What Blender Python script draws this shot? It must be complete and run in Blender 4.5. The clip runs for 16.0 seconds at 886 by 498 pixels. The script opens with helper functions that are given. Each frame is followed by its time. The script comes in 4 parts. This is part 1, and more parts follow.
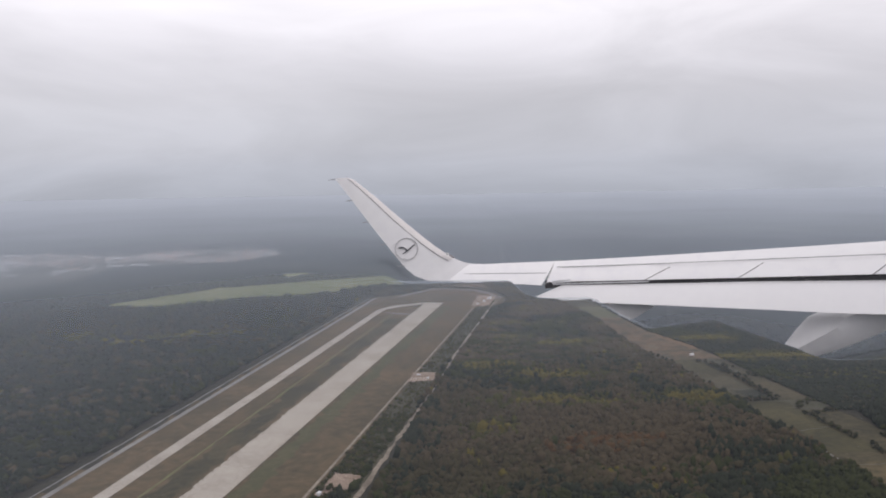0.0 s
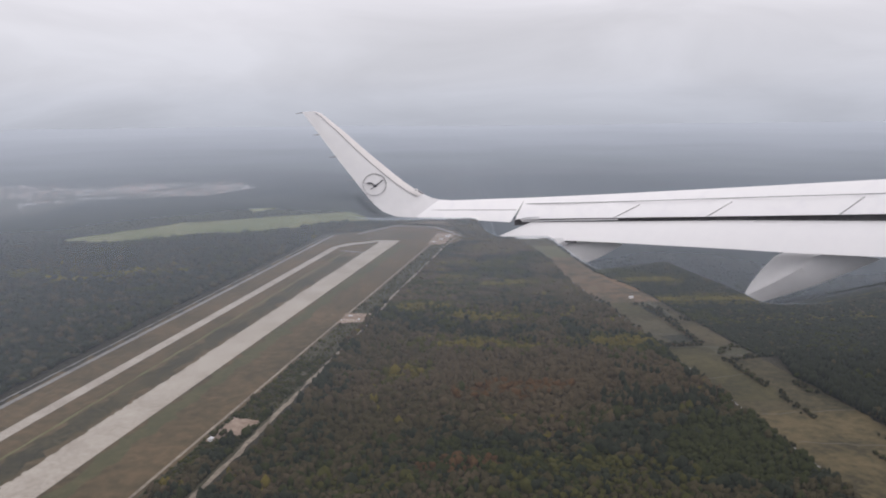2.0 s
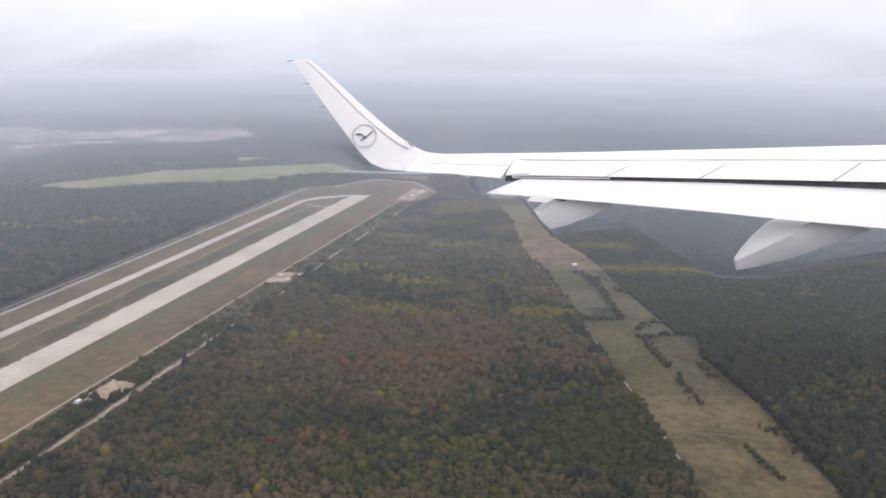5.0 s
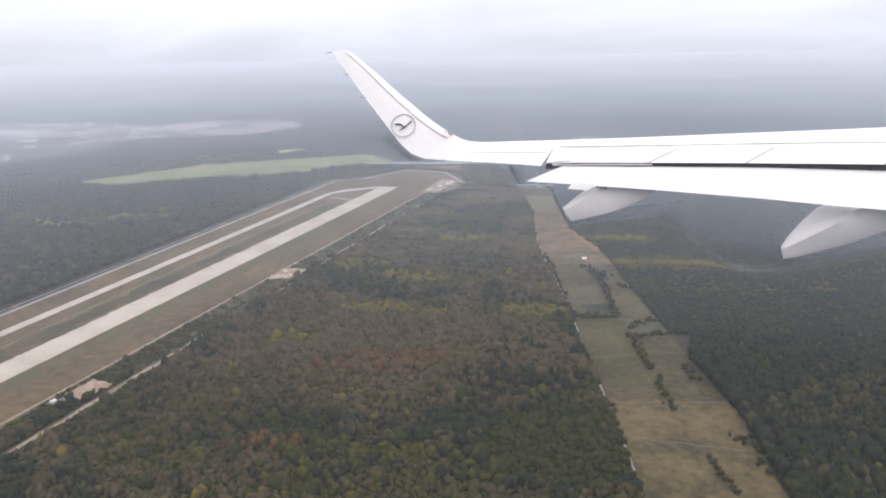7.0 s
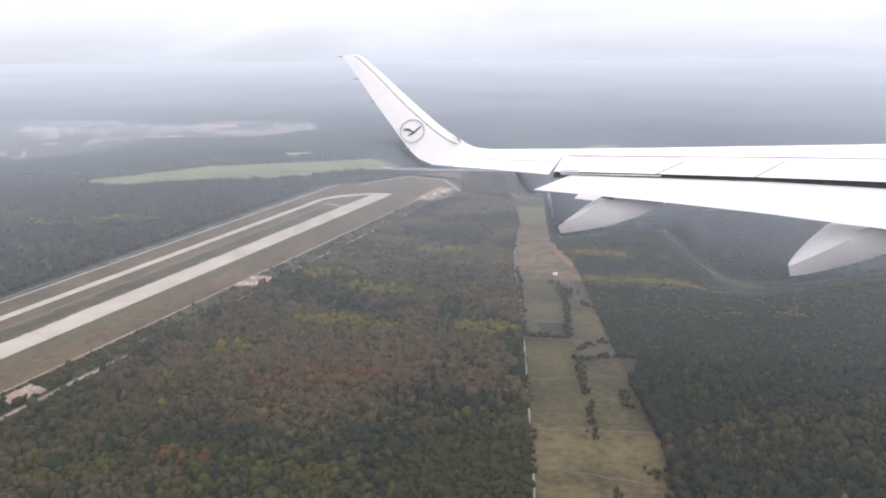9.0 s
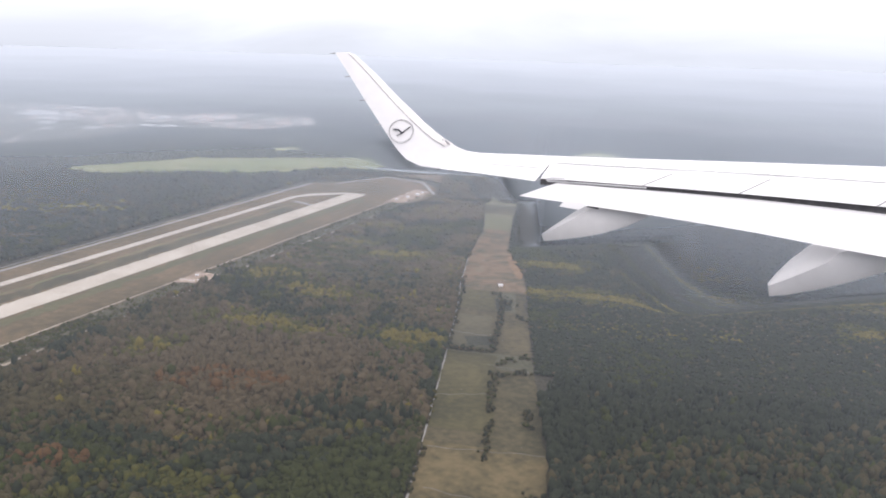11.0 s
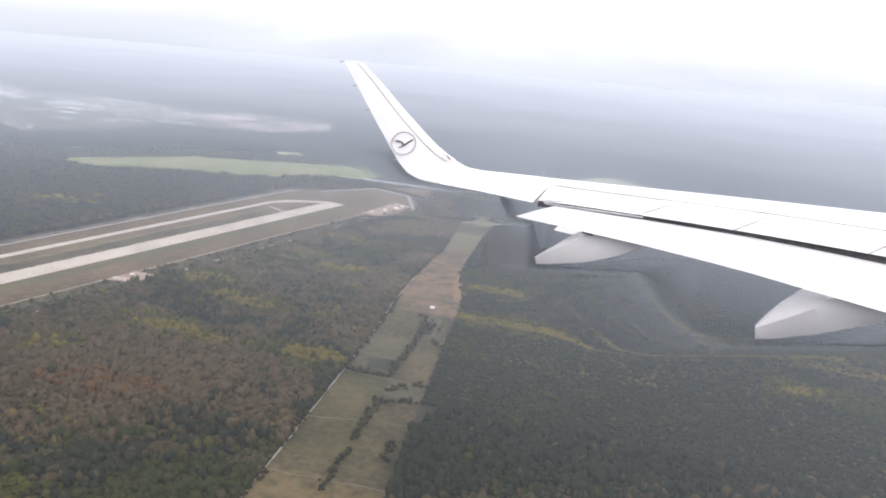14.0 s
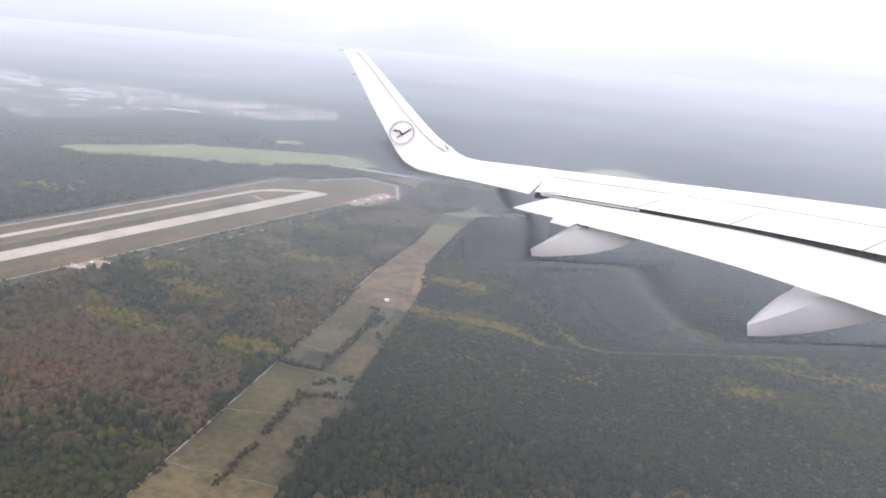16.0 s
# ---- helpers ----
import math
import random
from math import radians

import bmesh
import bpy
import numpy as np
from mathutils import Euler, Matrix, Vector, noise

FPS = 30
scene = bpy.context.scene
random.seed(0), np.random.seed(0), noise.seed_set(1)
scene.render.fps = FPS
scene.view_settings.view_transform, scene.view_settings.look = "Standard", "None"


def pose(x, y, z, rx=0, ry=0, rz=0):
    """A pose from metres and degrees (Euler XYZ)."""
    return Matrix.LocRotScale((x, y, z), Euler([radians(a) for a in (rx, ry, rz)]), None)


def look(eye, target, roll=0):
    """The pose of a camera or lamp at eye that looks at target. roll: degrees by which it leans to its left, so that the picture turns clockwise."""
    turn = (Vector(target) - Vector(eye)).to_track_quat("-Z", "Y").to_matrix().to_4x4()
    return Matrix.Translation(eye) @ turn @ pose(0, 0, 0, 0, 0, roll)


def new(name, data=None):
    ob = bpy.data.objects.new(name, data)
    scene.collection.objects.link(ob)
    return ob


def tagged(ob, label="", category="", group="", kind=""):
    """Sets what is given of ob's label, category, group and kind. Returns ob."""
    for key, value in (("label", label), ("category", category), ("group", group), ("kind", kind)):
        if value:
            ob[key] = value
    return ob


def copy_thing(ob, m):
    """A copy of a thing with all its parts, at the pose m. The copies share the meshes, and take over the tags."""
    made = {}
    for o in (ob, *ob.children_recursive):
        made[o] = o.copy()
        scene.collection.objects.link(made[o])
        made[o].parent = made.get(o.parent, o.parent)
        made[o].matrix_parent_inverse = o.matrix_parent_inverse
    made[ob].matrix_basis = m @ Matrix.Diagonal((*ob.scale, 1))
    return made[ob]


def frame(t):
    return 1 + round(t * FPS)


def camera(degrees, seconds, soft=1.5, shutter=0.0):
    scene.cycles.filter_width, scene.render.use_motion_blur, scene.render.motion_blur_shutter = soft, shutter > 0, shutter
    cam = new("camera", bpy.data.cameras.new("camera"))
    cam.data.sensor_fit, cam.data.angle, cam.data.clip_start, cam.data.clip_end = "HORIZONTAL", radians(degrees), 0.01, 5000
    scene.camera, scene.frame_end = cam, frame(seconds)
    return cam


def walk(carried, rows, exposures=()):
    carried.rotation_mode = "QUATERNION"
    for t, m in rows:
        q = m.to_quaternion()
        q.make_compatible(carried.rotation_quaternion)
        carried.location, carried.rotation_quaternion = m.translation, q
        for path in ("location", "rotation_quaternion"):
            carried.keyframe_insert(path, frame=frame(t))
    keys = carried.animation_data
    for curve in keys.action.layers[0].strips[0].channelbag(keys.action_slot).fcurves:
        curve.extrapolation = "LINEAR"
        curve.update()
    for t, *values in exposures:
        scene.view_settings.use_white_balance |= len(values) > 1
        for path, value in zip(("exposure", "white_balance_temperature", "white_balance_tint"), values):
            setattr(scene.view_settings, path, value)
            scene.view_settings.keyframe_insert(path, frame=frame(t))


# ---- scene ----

cam = camera(55.16, 16.0, soft=1.9)
PATH = [
    (0, (-0.09, 1.11, 195.75), (0.03, 100.59, 185.64), -1.03),
    (0.5, (16.19, 4.34, 197.23), (16.41, 103.69, 185.89), -0.78),
    (1, (32.52, 7.65, 198.74), (32.54, 106.61, 184.37), -0.83),
    (1.5, (48.91, 11.04, 200.28), (48.91, 109.69, 183.85), -0.68),
    (2, (65.34, 14.54, 201.84), (64.89, 112.88, 183.74), -0.63),
    (2.5, (81.81, 18.13, 203.43), (81.04, 116.11, 183.44), -0.38),
    (3, (98.31, 21.84, 205.04), (96.74, 119.51, 183.64), -0.22),
    (3.5, (114.84, 25.66, 206.67), (112.71, 122.97, 183.70), -0.29),
    (4, (131.41, 29.61, 208.31), (128.07, 126.74, 184.75), -0.37),
    (6.5, (214.45, 51.57, 216.65), (206.29, 147.86, 190.93), 1.69),
    (7, (231.07, 56.45, 218.33), (216.52, 151.93, 192.39), -1.35),
    (7.5, (247.69, 61.52, 220.01), (228.88, 156.69, 195.72), -2.09),
    (8, (264.29, 66.78, 221.67), (245.38, 161.92, 197.35), -1.98),
    (8.5, (280.89, 72.24, 223.33), (261.85, 167.20, 198.42), -1.14),
    (9, (297.46, 77.91, 224.98), (277.81, 172.52, 199.24), -0.58),
    (11.5, (379.88, 109.66, 232.97), (357.14, 203.50, 206.97), 2.69),
    (12, (396.24, 116.74, 234.49), (373.62, 210.94, 209.68), 4.37),
    (12.5, (412.55, 124.09, 235.99), (389.55, 218.28, 211.49), 5.62),
    (13, (428.80, 131.72, 237.45), (403.64, 225.28, 212.72), 5.60),
    (13.5, (445.00, 139.62, 238.88), (417.53, 232.42, 213.70), 5.06),
    (14, (461.13, 147.81, 240.28), (432.62, 240.34, 215.25), 4.89),
    (14.5, (477.19, 156.30, 241.63), (446.98, 248.25, 216.49), 4.54),
    (15, (493.17, 165.10, 242.93), (461.87, 256.59, 217.47), 4.56),
    (15.5, (509.08, 174.20, 244.20), (477.19, 265.40, 218.39), 4.64),
    (16, (524.90, 183.63, 245.41), (492.40, 274.39, 218.82), 4.96),
]

EXPOSURES = [(0.0, -0.68, 6450, 17), (1.5, -0.60, 6450, 17), (3.5, -0.18, 6450, 17), (7.0, 0.16, 6450, 17), (9.0, 0.20, 6450, 17), (12.5, 0.31, 6450, 17), (15.0, 0.35, 6450, 17), (15.5, 0.50, 6450, 17), (16.0, 0.37, 6450, 17)]
walk(cam, [(t, look(eye, target, roll)) for t, eye, target, roll in PATH], EXPOSURES)

# ---- overcast sky and a weak, wide sun ----
SUN_ELEVATION, SUN_ROTATION = radians(38), radians(150)
world = bpy.data.worlds.new("overcast_sky")
scene.world = world
world.use_nodes = True
wn, wl = world.node_tree.nodes, world.node_tree.links
wn.clear()


def wnode(kind, **values):
    n = wn.new(kind)
    for k, v in values.items():
        n.inputs[k].default_value = v
    return n


w_out = wn.new("ShaderNodeOutputWorld")
w_bg = wnode("ShaderNodeBackground", Strength=1.3)
w_sky = wn.new("ShaderNodeTexSky")
w_sky.sky_type, w_sky.sun_disc = "NISHITA", False
w_sky.sun_elevation, w_sky.sun_rotation = SUN_ELEVATION, SUN_ROTATION
w_dim = wn.new("ShaderNodeMix")
w_dim.data_type, w_dim.blend_type = "RGBA", "MULTIPLY"
w_dim.inputs["Factor"].default_value = 1.0
w_dim.inputs["B"].default_value = (0.08, 0.08, 0.08, 1)
w_co = wn.new("ShaderNodeTexCoord")
w_sep = wn.new("ShaderNodeSeparateXYZ")
w_ramp = wn.new("ShaderNodeValToRGB")
SKY_STOPS = [(0.36, (0.43, 0.47, 0.525)), (0.466, (0.465, 0.51, 0.565)), (0.485, (0.515, 0.56, 0.615)), (0.50, (0.595, 0.637, 0.69)), (0.52, (0.655, 0.683, 0.727)),
             (0.54, (0.72, 0.73, 0.755)), (0.56, (0.89, 0.893, 0.91)), (0.59, (1.20, 1.195, 1.20)), (0.64, (1.28, 1.27, 1.27)), (0.80, (1.10, 1.09, 1.08))]
for i, (at, rgb) in enumerate(SKY_STOPS):
    e = w_ramp.color_ramp.elements[i] if i < 2 else w_ramp.color_ramp.elements.new(at)
    e.position, e.color = at, (*rgb, 1)
w_half = wn.new("ShaderNodeMath")
w_half.operation = "MULTIPLY_ADD"
w_half.inputs[1].default_value, w_half.inputs[2].default_value = 0.5, 0.5
w_map = wn.new("ShaderNodeMapping")
w_map.inputs["Scale"].default_value = (1.6, 1.6, 6.0)
w_noise = wnode("ShaderNodeTexNoise", Scale=1.7, Detail=7.0, Roughness=0.55, Distortion=0.6)
w_cloud = wn.new("ShaderNodeMapRange")
w_cloud.inputs["From Min"].default_value, w_cloud.inputs["From Max"].default_value = 0.32, 0.68
w_cloud.inputs["To Min"].default_value, w_cloud.inputs["To Max"].default_value = 0.87, 1.09
w_mul = wn.new("ShaderNodeMix")
w_mul.data_type, w_mul.blend_type = "RGBA", "MULTIPLY"
w_mul.inputs["Factor"].default_value = 1.0
w_add = wn.new("ShaderNodeMix")
w_add.data_type, w_add.blend_type = "RGBA", "ADD"
w_add.inputs["Factor"].default_value = 0.12
wl.new(w_co.outputs["Generated"], w_sep.inputs[0])
wl.new(w_sep.outputs["Z"], w_half.inputs[0])
wl.new(w_half.outputs[0], w_ramp.inputs[0])
wl.new(w_co.outputs["Generated"], w_map.inputs[0])
wl.new(w_map.outputs[0], w_noise.inputs["Vector"])
wl.new(w_noise.outputs[0], w_cloud.inputs["Value"])
wl.new(w_ramp.outputs[0], w_mul.inputs["A"])
wl.new(w_cloud.outputs[0], w_mul.inputs["B"])
wl.new(w_sky.outputs[0], w_dim.inputs["A"])
wl.new(w_mul.outputs["Result"], w_add.inputs["A"])
wl.new(w_dim.outputs["Result"], w_add.inputs["B"])
wl.new(w_add.outputs["Result"], w_bg.inputs["Color"])
wl.new(w_bg.outputs[0], w_out.inputs["Surface"])

sun_data = bpy.data.lights.new("sun", "SUN")
sun_data.energy, sun_data.angle, sun_data.color = 0.9, radians(70), (1.0, 0.97, 0.92)
sun = new("sun", sun_data)
sun.matrix_world = look((0, 0, 900), (-math.sin(SUN_ROTATION) * 900, -math.cos(SUN_ROTATION) * 900, 900 - math.tan(SUN_ELEVATION) * 900))

# ---- materials ----


def material(name, stops, scales=(0.5, 0.03), rough=0.9, bump=0.3, island=0.0, metal=0.0, detail=6.0, bump_far=1.0, spec=0.3):
    """A mottled surface: two scales of noise pick from the colour stops; island: how far each loose piece has its own shade."""
    m = bpy.data.materials.new(name)
    m.use_nodes = True
    n, l = m.node_tree.nodes, m.node_tree.links
    b = n["Principled BSDF"]
    b.inputs["Roughness"].default_value, b.inputs["Metallic"].default_value = rough, metal
    b.inputs["Specular IOR Level"].default_value = spec
    co = n.new("ShaderNodeTexCoord")
    a, c = n.new("ShaderNodeTexNoise"), n.new("ShaderNodeTexNoise")
    for t, s in ((a, scales[0]), (c, scales[1])):
        t.inputs["Scale"].default_value, t.inputs["Detail"].default_value, t.inputs["Roughness"].default_value = s, detail, 0.6
        l.new(co.outputs["Object"], t.inputs["Vector"])
    mix = n.new("ShaderNodeMix")
    mix.inputs["Factor"].default_value = 0.5
    l.new(a.outputs[0], mix.inputs["A"])
    l.new(c.outputs[0], mix.inputs["B"])
    last = mix.outputs["Result"]
    if island:
        geo = n.new("ShaderNodeNewGeometry")
        own = n.new("ShaderNodeMix")
        own.inputs["Factor"].default_value = island
        l.new(last, own.inputs["A"])
        l.new(geo.outputs["Random Per Island"], own.inputs["B"])
        last = own.outputs["Result"]
    ramp = n.new("ShaderNodeValToRGB")
    lo, hi = (0.40, 0.60) if not island else (0.2, 0.8)
    for i, rgb in enumerate(stops):
        at = lo + (hi - lo) * i / max(1, len(stops) - 1)
        e = ramp.color_ramp.elements[i] if i < 2 else ramp.color_ramp.elements.new(at)
        e.position, e.color = at, (*rgb, 1)
    l.new(last, ramp.inputs[0])
    l.new(ramp.outputs[0], b.inputs["Base Color"])
    if bump:
        bp = n.new("ShaderNodeBump")
        bp.inputs["Strength"].default_value, bp.inputs["Distance"].default_value = bump, bump_far
        l.new(a.outputs[0], bp.inputs["Height"])
        l.new(bp.outputs[0], b.inputs["Normal"])
    return m


M = {}
M["woodland_floor"] = material("woodland_floor", [(0.0247, 0.0220, 0.0132), (0.0299, 0.0270, 0.0158), (0.0350, 0.0310, 0.0176), (0.0433, 0.0360, 0.0202)], (0.22, 0.008), bump=1.0, bump_far=4.0)
M["dry_grass"] = material("dry_grass", [(0.0541, 0.0410, 0.0187), (0.0731, 0.0540, 0.0255), (0.0943, 0.0670, 0.0331), (0.1155, 0.0800, 0.0408)], (0.12, 0.012), bump=0.4)
M["verge_grass"] = material("verge_grass", [(0.0536, 0.0530, 0.0220), (0.0680, 0.0640, 0.0273), (0.0845, 0.0750, 0.0343)], (0.15, 0.02), bump=0.4)
M["meadow"] = material("meadow", [(0.095, 0.120, 0.040), (0.135, 0.152, 0.058), (0.150, 0.160, 0.066), (0.190, 0.185, 0.092)], (0.10, 0.010), bump=0.2)
M["stubble"] = material("stubble", [(0.23, 0.25, 0.14), (0.28, 0.29, 0.17), (0.33, 0.33, 0.21)], (0.10, 0.012), bump=0.2)
M["concrete"] = material("concrete", [(0.310, 0.276, 0.235), (0.370, 0.335, 0.288), (0.420, 0.385, 0.335)], (0.35, 0.03), bump=0.1)
M["road"] = material("road", [(0.16, 0.155, 0.145), (0.21, 0.20, 0.185), (0.25, 0.24, 0.22)], (0.4, 0.03), bump=0.1)
M["faded_road"] = material("faded_road", [(0.085, 0.078, 0.064), (0.115, 0.105, 0.086), (0.14, 0.128, 0.105)], (0.4, 0.03), bump=0.1)
M["dirt"] = material("dirt", [(0.15, 0.125, 0.095), (0.22, 0.185, 0.14), (0.30, 0.255, 0.20)], (0.3, 0.04), bump=0.3)
M["sand"] = material("sand", [(0.200, 0.145, 0.105), (0.260, 0.195, 0.150), (0.330, 0.265, 0.210)], (0.3, 0.05), bump=0.3)
M["straw"] = material("straw", [(0.0245, 0.0220, 0.0085), (0.0372, 0.0326, 0.0124), (0.0553, 0.0449, 0.0194), (0.0716, 0.0563, 0.0255)], (0.2, 0.02), bump=0.4)
M["tan_field"] = material("tan_field", [(0.0350, 0.0290, 0.0106), (0.0577, 0.0460, 0.0176), (0.0824, 0.0630, 0.0255), (0.1030, 0.0780, 0.0352)], (0.16, 0.025), bump=0.5)
M["olive_field"] = material("olive_field", [(0.0290, 0.0273, 0.0093), (0.0472, 0.0414, 0.0139), (0.0671, 0.0563, 0.0209)], (0.2, 0.02), bump=0.4)
M["grey_field"] = material("grey_field", [(0.0396, 0.0368, 0.0190), (0.0544, 0.0480, 0.0246), (0.0709, 0.0600, 0.0317)], (0.2, 0.02), bump=0.4)
M["pale_field"] = material("pale_field", [(0.066, 0.066, 0.030), (0.086, 0.084, 0.040), (0.106, 0.098, 0.050)], (0.2, 0.02), bump=0.4)
M["dark_scrub"] = material("dark_scrub", [(0.016, 0.019, 0.010), (0.024, 0.026, 0.014), (0.034, 0.034, 0.018)], (0.6, 0.05), bump=1.0, bump_far=2.0)
M["rust_field"] = material("rust_field", [(0.050, 0.043, 0.022), (0.072, 0.056, 0.030), (0.098, 0.066, 0.036), (0.125, 0.082, 0.046), (0.110, 0.088, 0.052)], (0.09, 0.03), bump=0.4)
M["orange_earth"] = material("orange_earth", [(0.11, 0.065, 0.032), (0.145, 0.088, 0.045), (0.175, 0.11, 0.06)], (0.25, 0.03), bump=0.3)
M["scrub"] = material("scrub", [(0.040, 0.042, 0.022), (0.060, 0.055, 0.03), (0.075, 0.065, 0.04)], (0.3, 0.03), bump=0.6, bump_far=2.0)
M["white_paint"] = material("white_paint", [(0.730, 0.730, 0.750), (0.760, 0.760, 0.770), (0.770, 0.770, 0.780)], (0.05, 0.008), rough=0.42, bump=0.0, spec=0.45)
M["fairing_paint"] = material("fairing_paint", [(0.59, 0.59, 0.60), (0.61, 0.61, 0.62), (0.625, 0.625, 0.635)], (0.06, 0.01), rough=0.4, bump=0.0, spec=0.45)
# the wing's white made greyer: the upright winglet's shade is in the colour
M["shaded_winglet_white"] = material("shaded_winglet_white", [(0.575, 0.575, 0.59), (0.595, 0.595, 0.61), (0.61, 0.61, 0.62)], (0.05, 0.008), rough=0.45, bump=0.0, spec=0.4)
M["flap_paint"] = material("flap_paint", [(0.735, 0.735, 0.75), (0.745, 0.745, 0.758), (0.755, 0.755, 0.765)], (0.06, 0.01), rough=0.45, bump=0.0, spec=0.45)
M["edge_paint"] = material("edge_paint", [(0.60, 0.58, 0.575), (0.63, 0.61, 0.605), (0.65, 0.63, 0.625)], (0.06, 0.01), rough=0.4, bump=0.0, spec=0.45)
M["grey_metal"] = material("grey_metal", [(0.500, 0.500, 0.520), (0.570, 0.570, 0.590), (0.620, 0.620, 0.630)], (0.05, 0.01), rough=0.4, bump=0.0, spec=0.5)
# near-black colour that stands for the shade inside open gaps
M["gap_shade"] = material("gap_shade", [(0.05, 0.05, 0.055), (0.075, 0.075, 0.08), (0.09, 0.09, 0.095)], (0.08, 0.02), rough=0.7, bump=0.0)
M["seam"] = material("seam", [(0.28, 0.28, 0.29), (0.34, 0.34, 0.35)], (0.08, 0.02), rough=0.7, bump=0.0)
M["ring_grey"] = material("ring_grey", [(0.27, 0.27, 0.285), (0.33, 0.33, 0.345)], (0.1, 0.02), rough=0.5, bump=0.0)
M["navy"] = material("navy", [(0.015, 0.018, 0.03), (0.025, 0.028, 0.045)], (0.1, 0.02), rough=0.5, bump=0.0)
M["render_wall"] = material("render_wall", [(0.58, 0.51, 0.475), (0.67, 0.615, 0.58), (0.77, 0.735, 0.705)], (0.2, 0.01), bump=0.0, island=0.4)
M["clay_tile"] = material("clay_tile", [(0.360, 0.170, 0.130), (0.420, 0.220, 0.180), (0.460, 0.290, 0.240), (0.520, 0.380, 0.330)], (0.3, 0.01), bump=0.2, island=0.7)
M["pale_roof"] = material("pale_roof", [(0.500, 0.500, 0.510), (0.640, 0.640, 0.650), (0.780, 0.780, 0.780)], (0.1, 0.01), bump=0.0, island=0.5)
M["window_glass"] = material("window_glass", [(0.03, 0.04, 0.05), (0.05, 0.06, 0.07)], (0.3, 0.02), rough=0.15, bump=0.0, spec=0.5)
M["bark"] = material("bark", [(0.05, 0.04, 0.03), (0.08, 0.065, 0.05), (0.11, 0.09, 0.07)], (2.0, 0.2), bump=0.5)
M["leaf_green"] = material("leaf_green", [(0.0201, 0.0245, 0.0068), (0.0266, 0.0310, 0.0087), (0.0333, 0.0374, 0.0097), (0.0418, 0.0459, 0.0126)], (1.3, 0.045), bump=0.7, island=0.22, spec=0.1)
M["leaf_dark"] = material("leaf_dark", [(0.0151, 0.0188, 0.0105), (0.0200, 0.0238, 0.0128), (0.0234, 0.0277, 0.0152), (0.0294, 0.0339, 0.0175)], (1.3, 0.045), bump=0.7, island=0.22, spec=0.1)
M["leaf_brown"] = material("leaf_brown", [(0.0522, 0.0406, 0.0225), (0.0633, 0.0487, 0.0268), (0.0746, 0.0569, 0.0322), (0.0857, 0.0661, 0.0375)], (1.3, 0.045), bump=0.7, island=0.22, spec=0.1)
M["leaf_yellow"] = material("leaf_yellow", [(0.0652, 0.0555, 0.0126), (0.0877, 0.0720, 0.0155), (0.1090, 0.0873, 0.0184), (0.1279, 0.1015, 0.0213)], (1.3, 0.045), bump=0.7, island=0.22, spec=0.1)
M["leaf_orange"] = material("leaf_orange", [(0.067, 0.037, 0.015), (0.083, 0.046, 0.019), (0.099, 0.055, 0.023)], (1.3, 0.045), bump=0.7, island=0.22, spec=0.1)
M["leaf_olive"] = material("leaf_olive", [(0.0365, 0.0371, 0.0092), (0.0460, 0.0458, 0.0110), (0.0568, 0.0545, 0.0128), (0.0686, 0.0631, 0.0155)], (1.3, 0.045), bump=0.7, island=0.22, spec=0.1)
M["leaf_grey"] = material("leaf_grey", [(0.0383, 0.0332, 0.0162), (0.0461, 0.0392, 0.0184), (0.0541, 0.0450, 0.0216), (0.0620, 0.0521, 0.0250)], (1.3, 0.045), bump=0.7, island=0.22, spec=0.1)

# ---- helpers for building ----


def smooth(a, b, x):
    t = np.clip((x - a) / (b - a), 0, 1)
    return t * t * (3 - 2 * t)


def height(x, y):
    """The lie of the land: level, but for shallow valleys that fall away to the north-east."""
    x, y = np.asarray(x, float), np.asarray(y, float)
    bank = 245 - 0.085 * (y - 950)
    west = (0.25 * (y - 920) - 0.12 * np.clip(x - 200, 0, 400)) * smooth(-18, 0, x - bank)
    side = 410 + 0.26 * (y - 850)
    east = (0.325 * (y - 778) - 0.2 * np.clip(x - 430, 0, 900)) * smooth(0, 1, 1 + (x - side + 10) / (60 + 0.5 * np.clip(y - 850, 0, 600)))
    north = 0.205 * (y - 1156) * smooth(96, 150, x)
    far = 0.2 * (y - 1335) * smooth(-120, -40, x)
    fall = np.clip(np.maximum(np.maximum(west, east), np.maximum(north, far)), 0, 182)
    fall = np.where(fall < 12, fall * fall / 24, fall - 6)
    rise = y - 1640 + 0.2 * np.clip(x - 200, 0, 900)
    return -fall * (1 - smooth(0, 420, rise)) * (1 - smooth(1300, 2400, x))


def link(name, bm, mat, parent=None, label=""):
    me = bpy.data.meshes.new(name)
    bm.to_mesh(me)
    bm.free()
    me.materials.append(mat)
    ob = new(name, me)
    if parent is not None:
        ob.parent = parent
    return tagged(ob, label)


def part(name, bm, mat, parent, label=""):
    return link(name, bm, mat, parent, label)


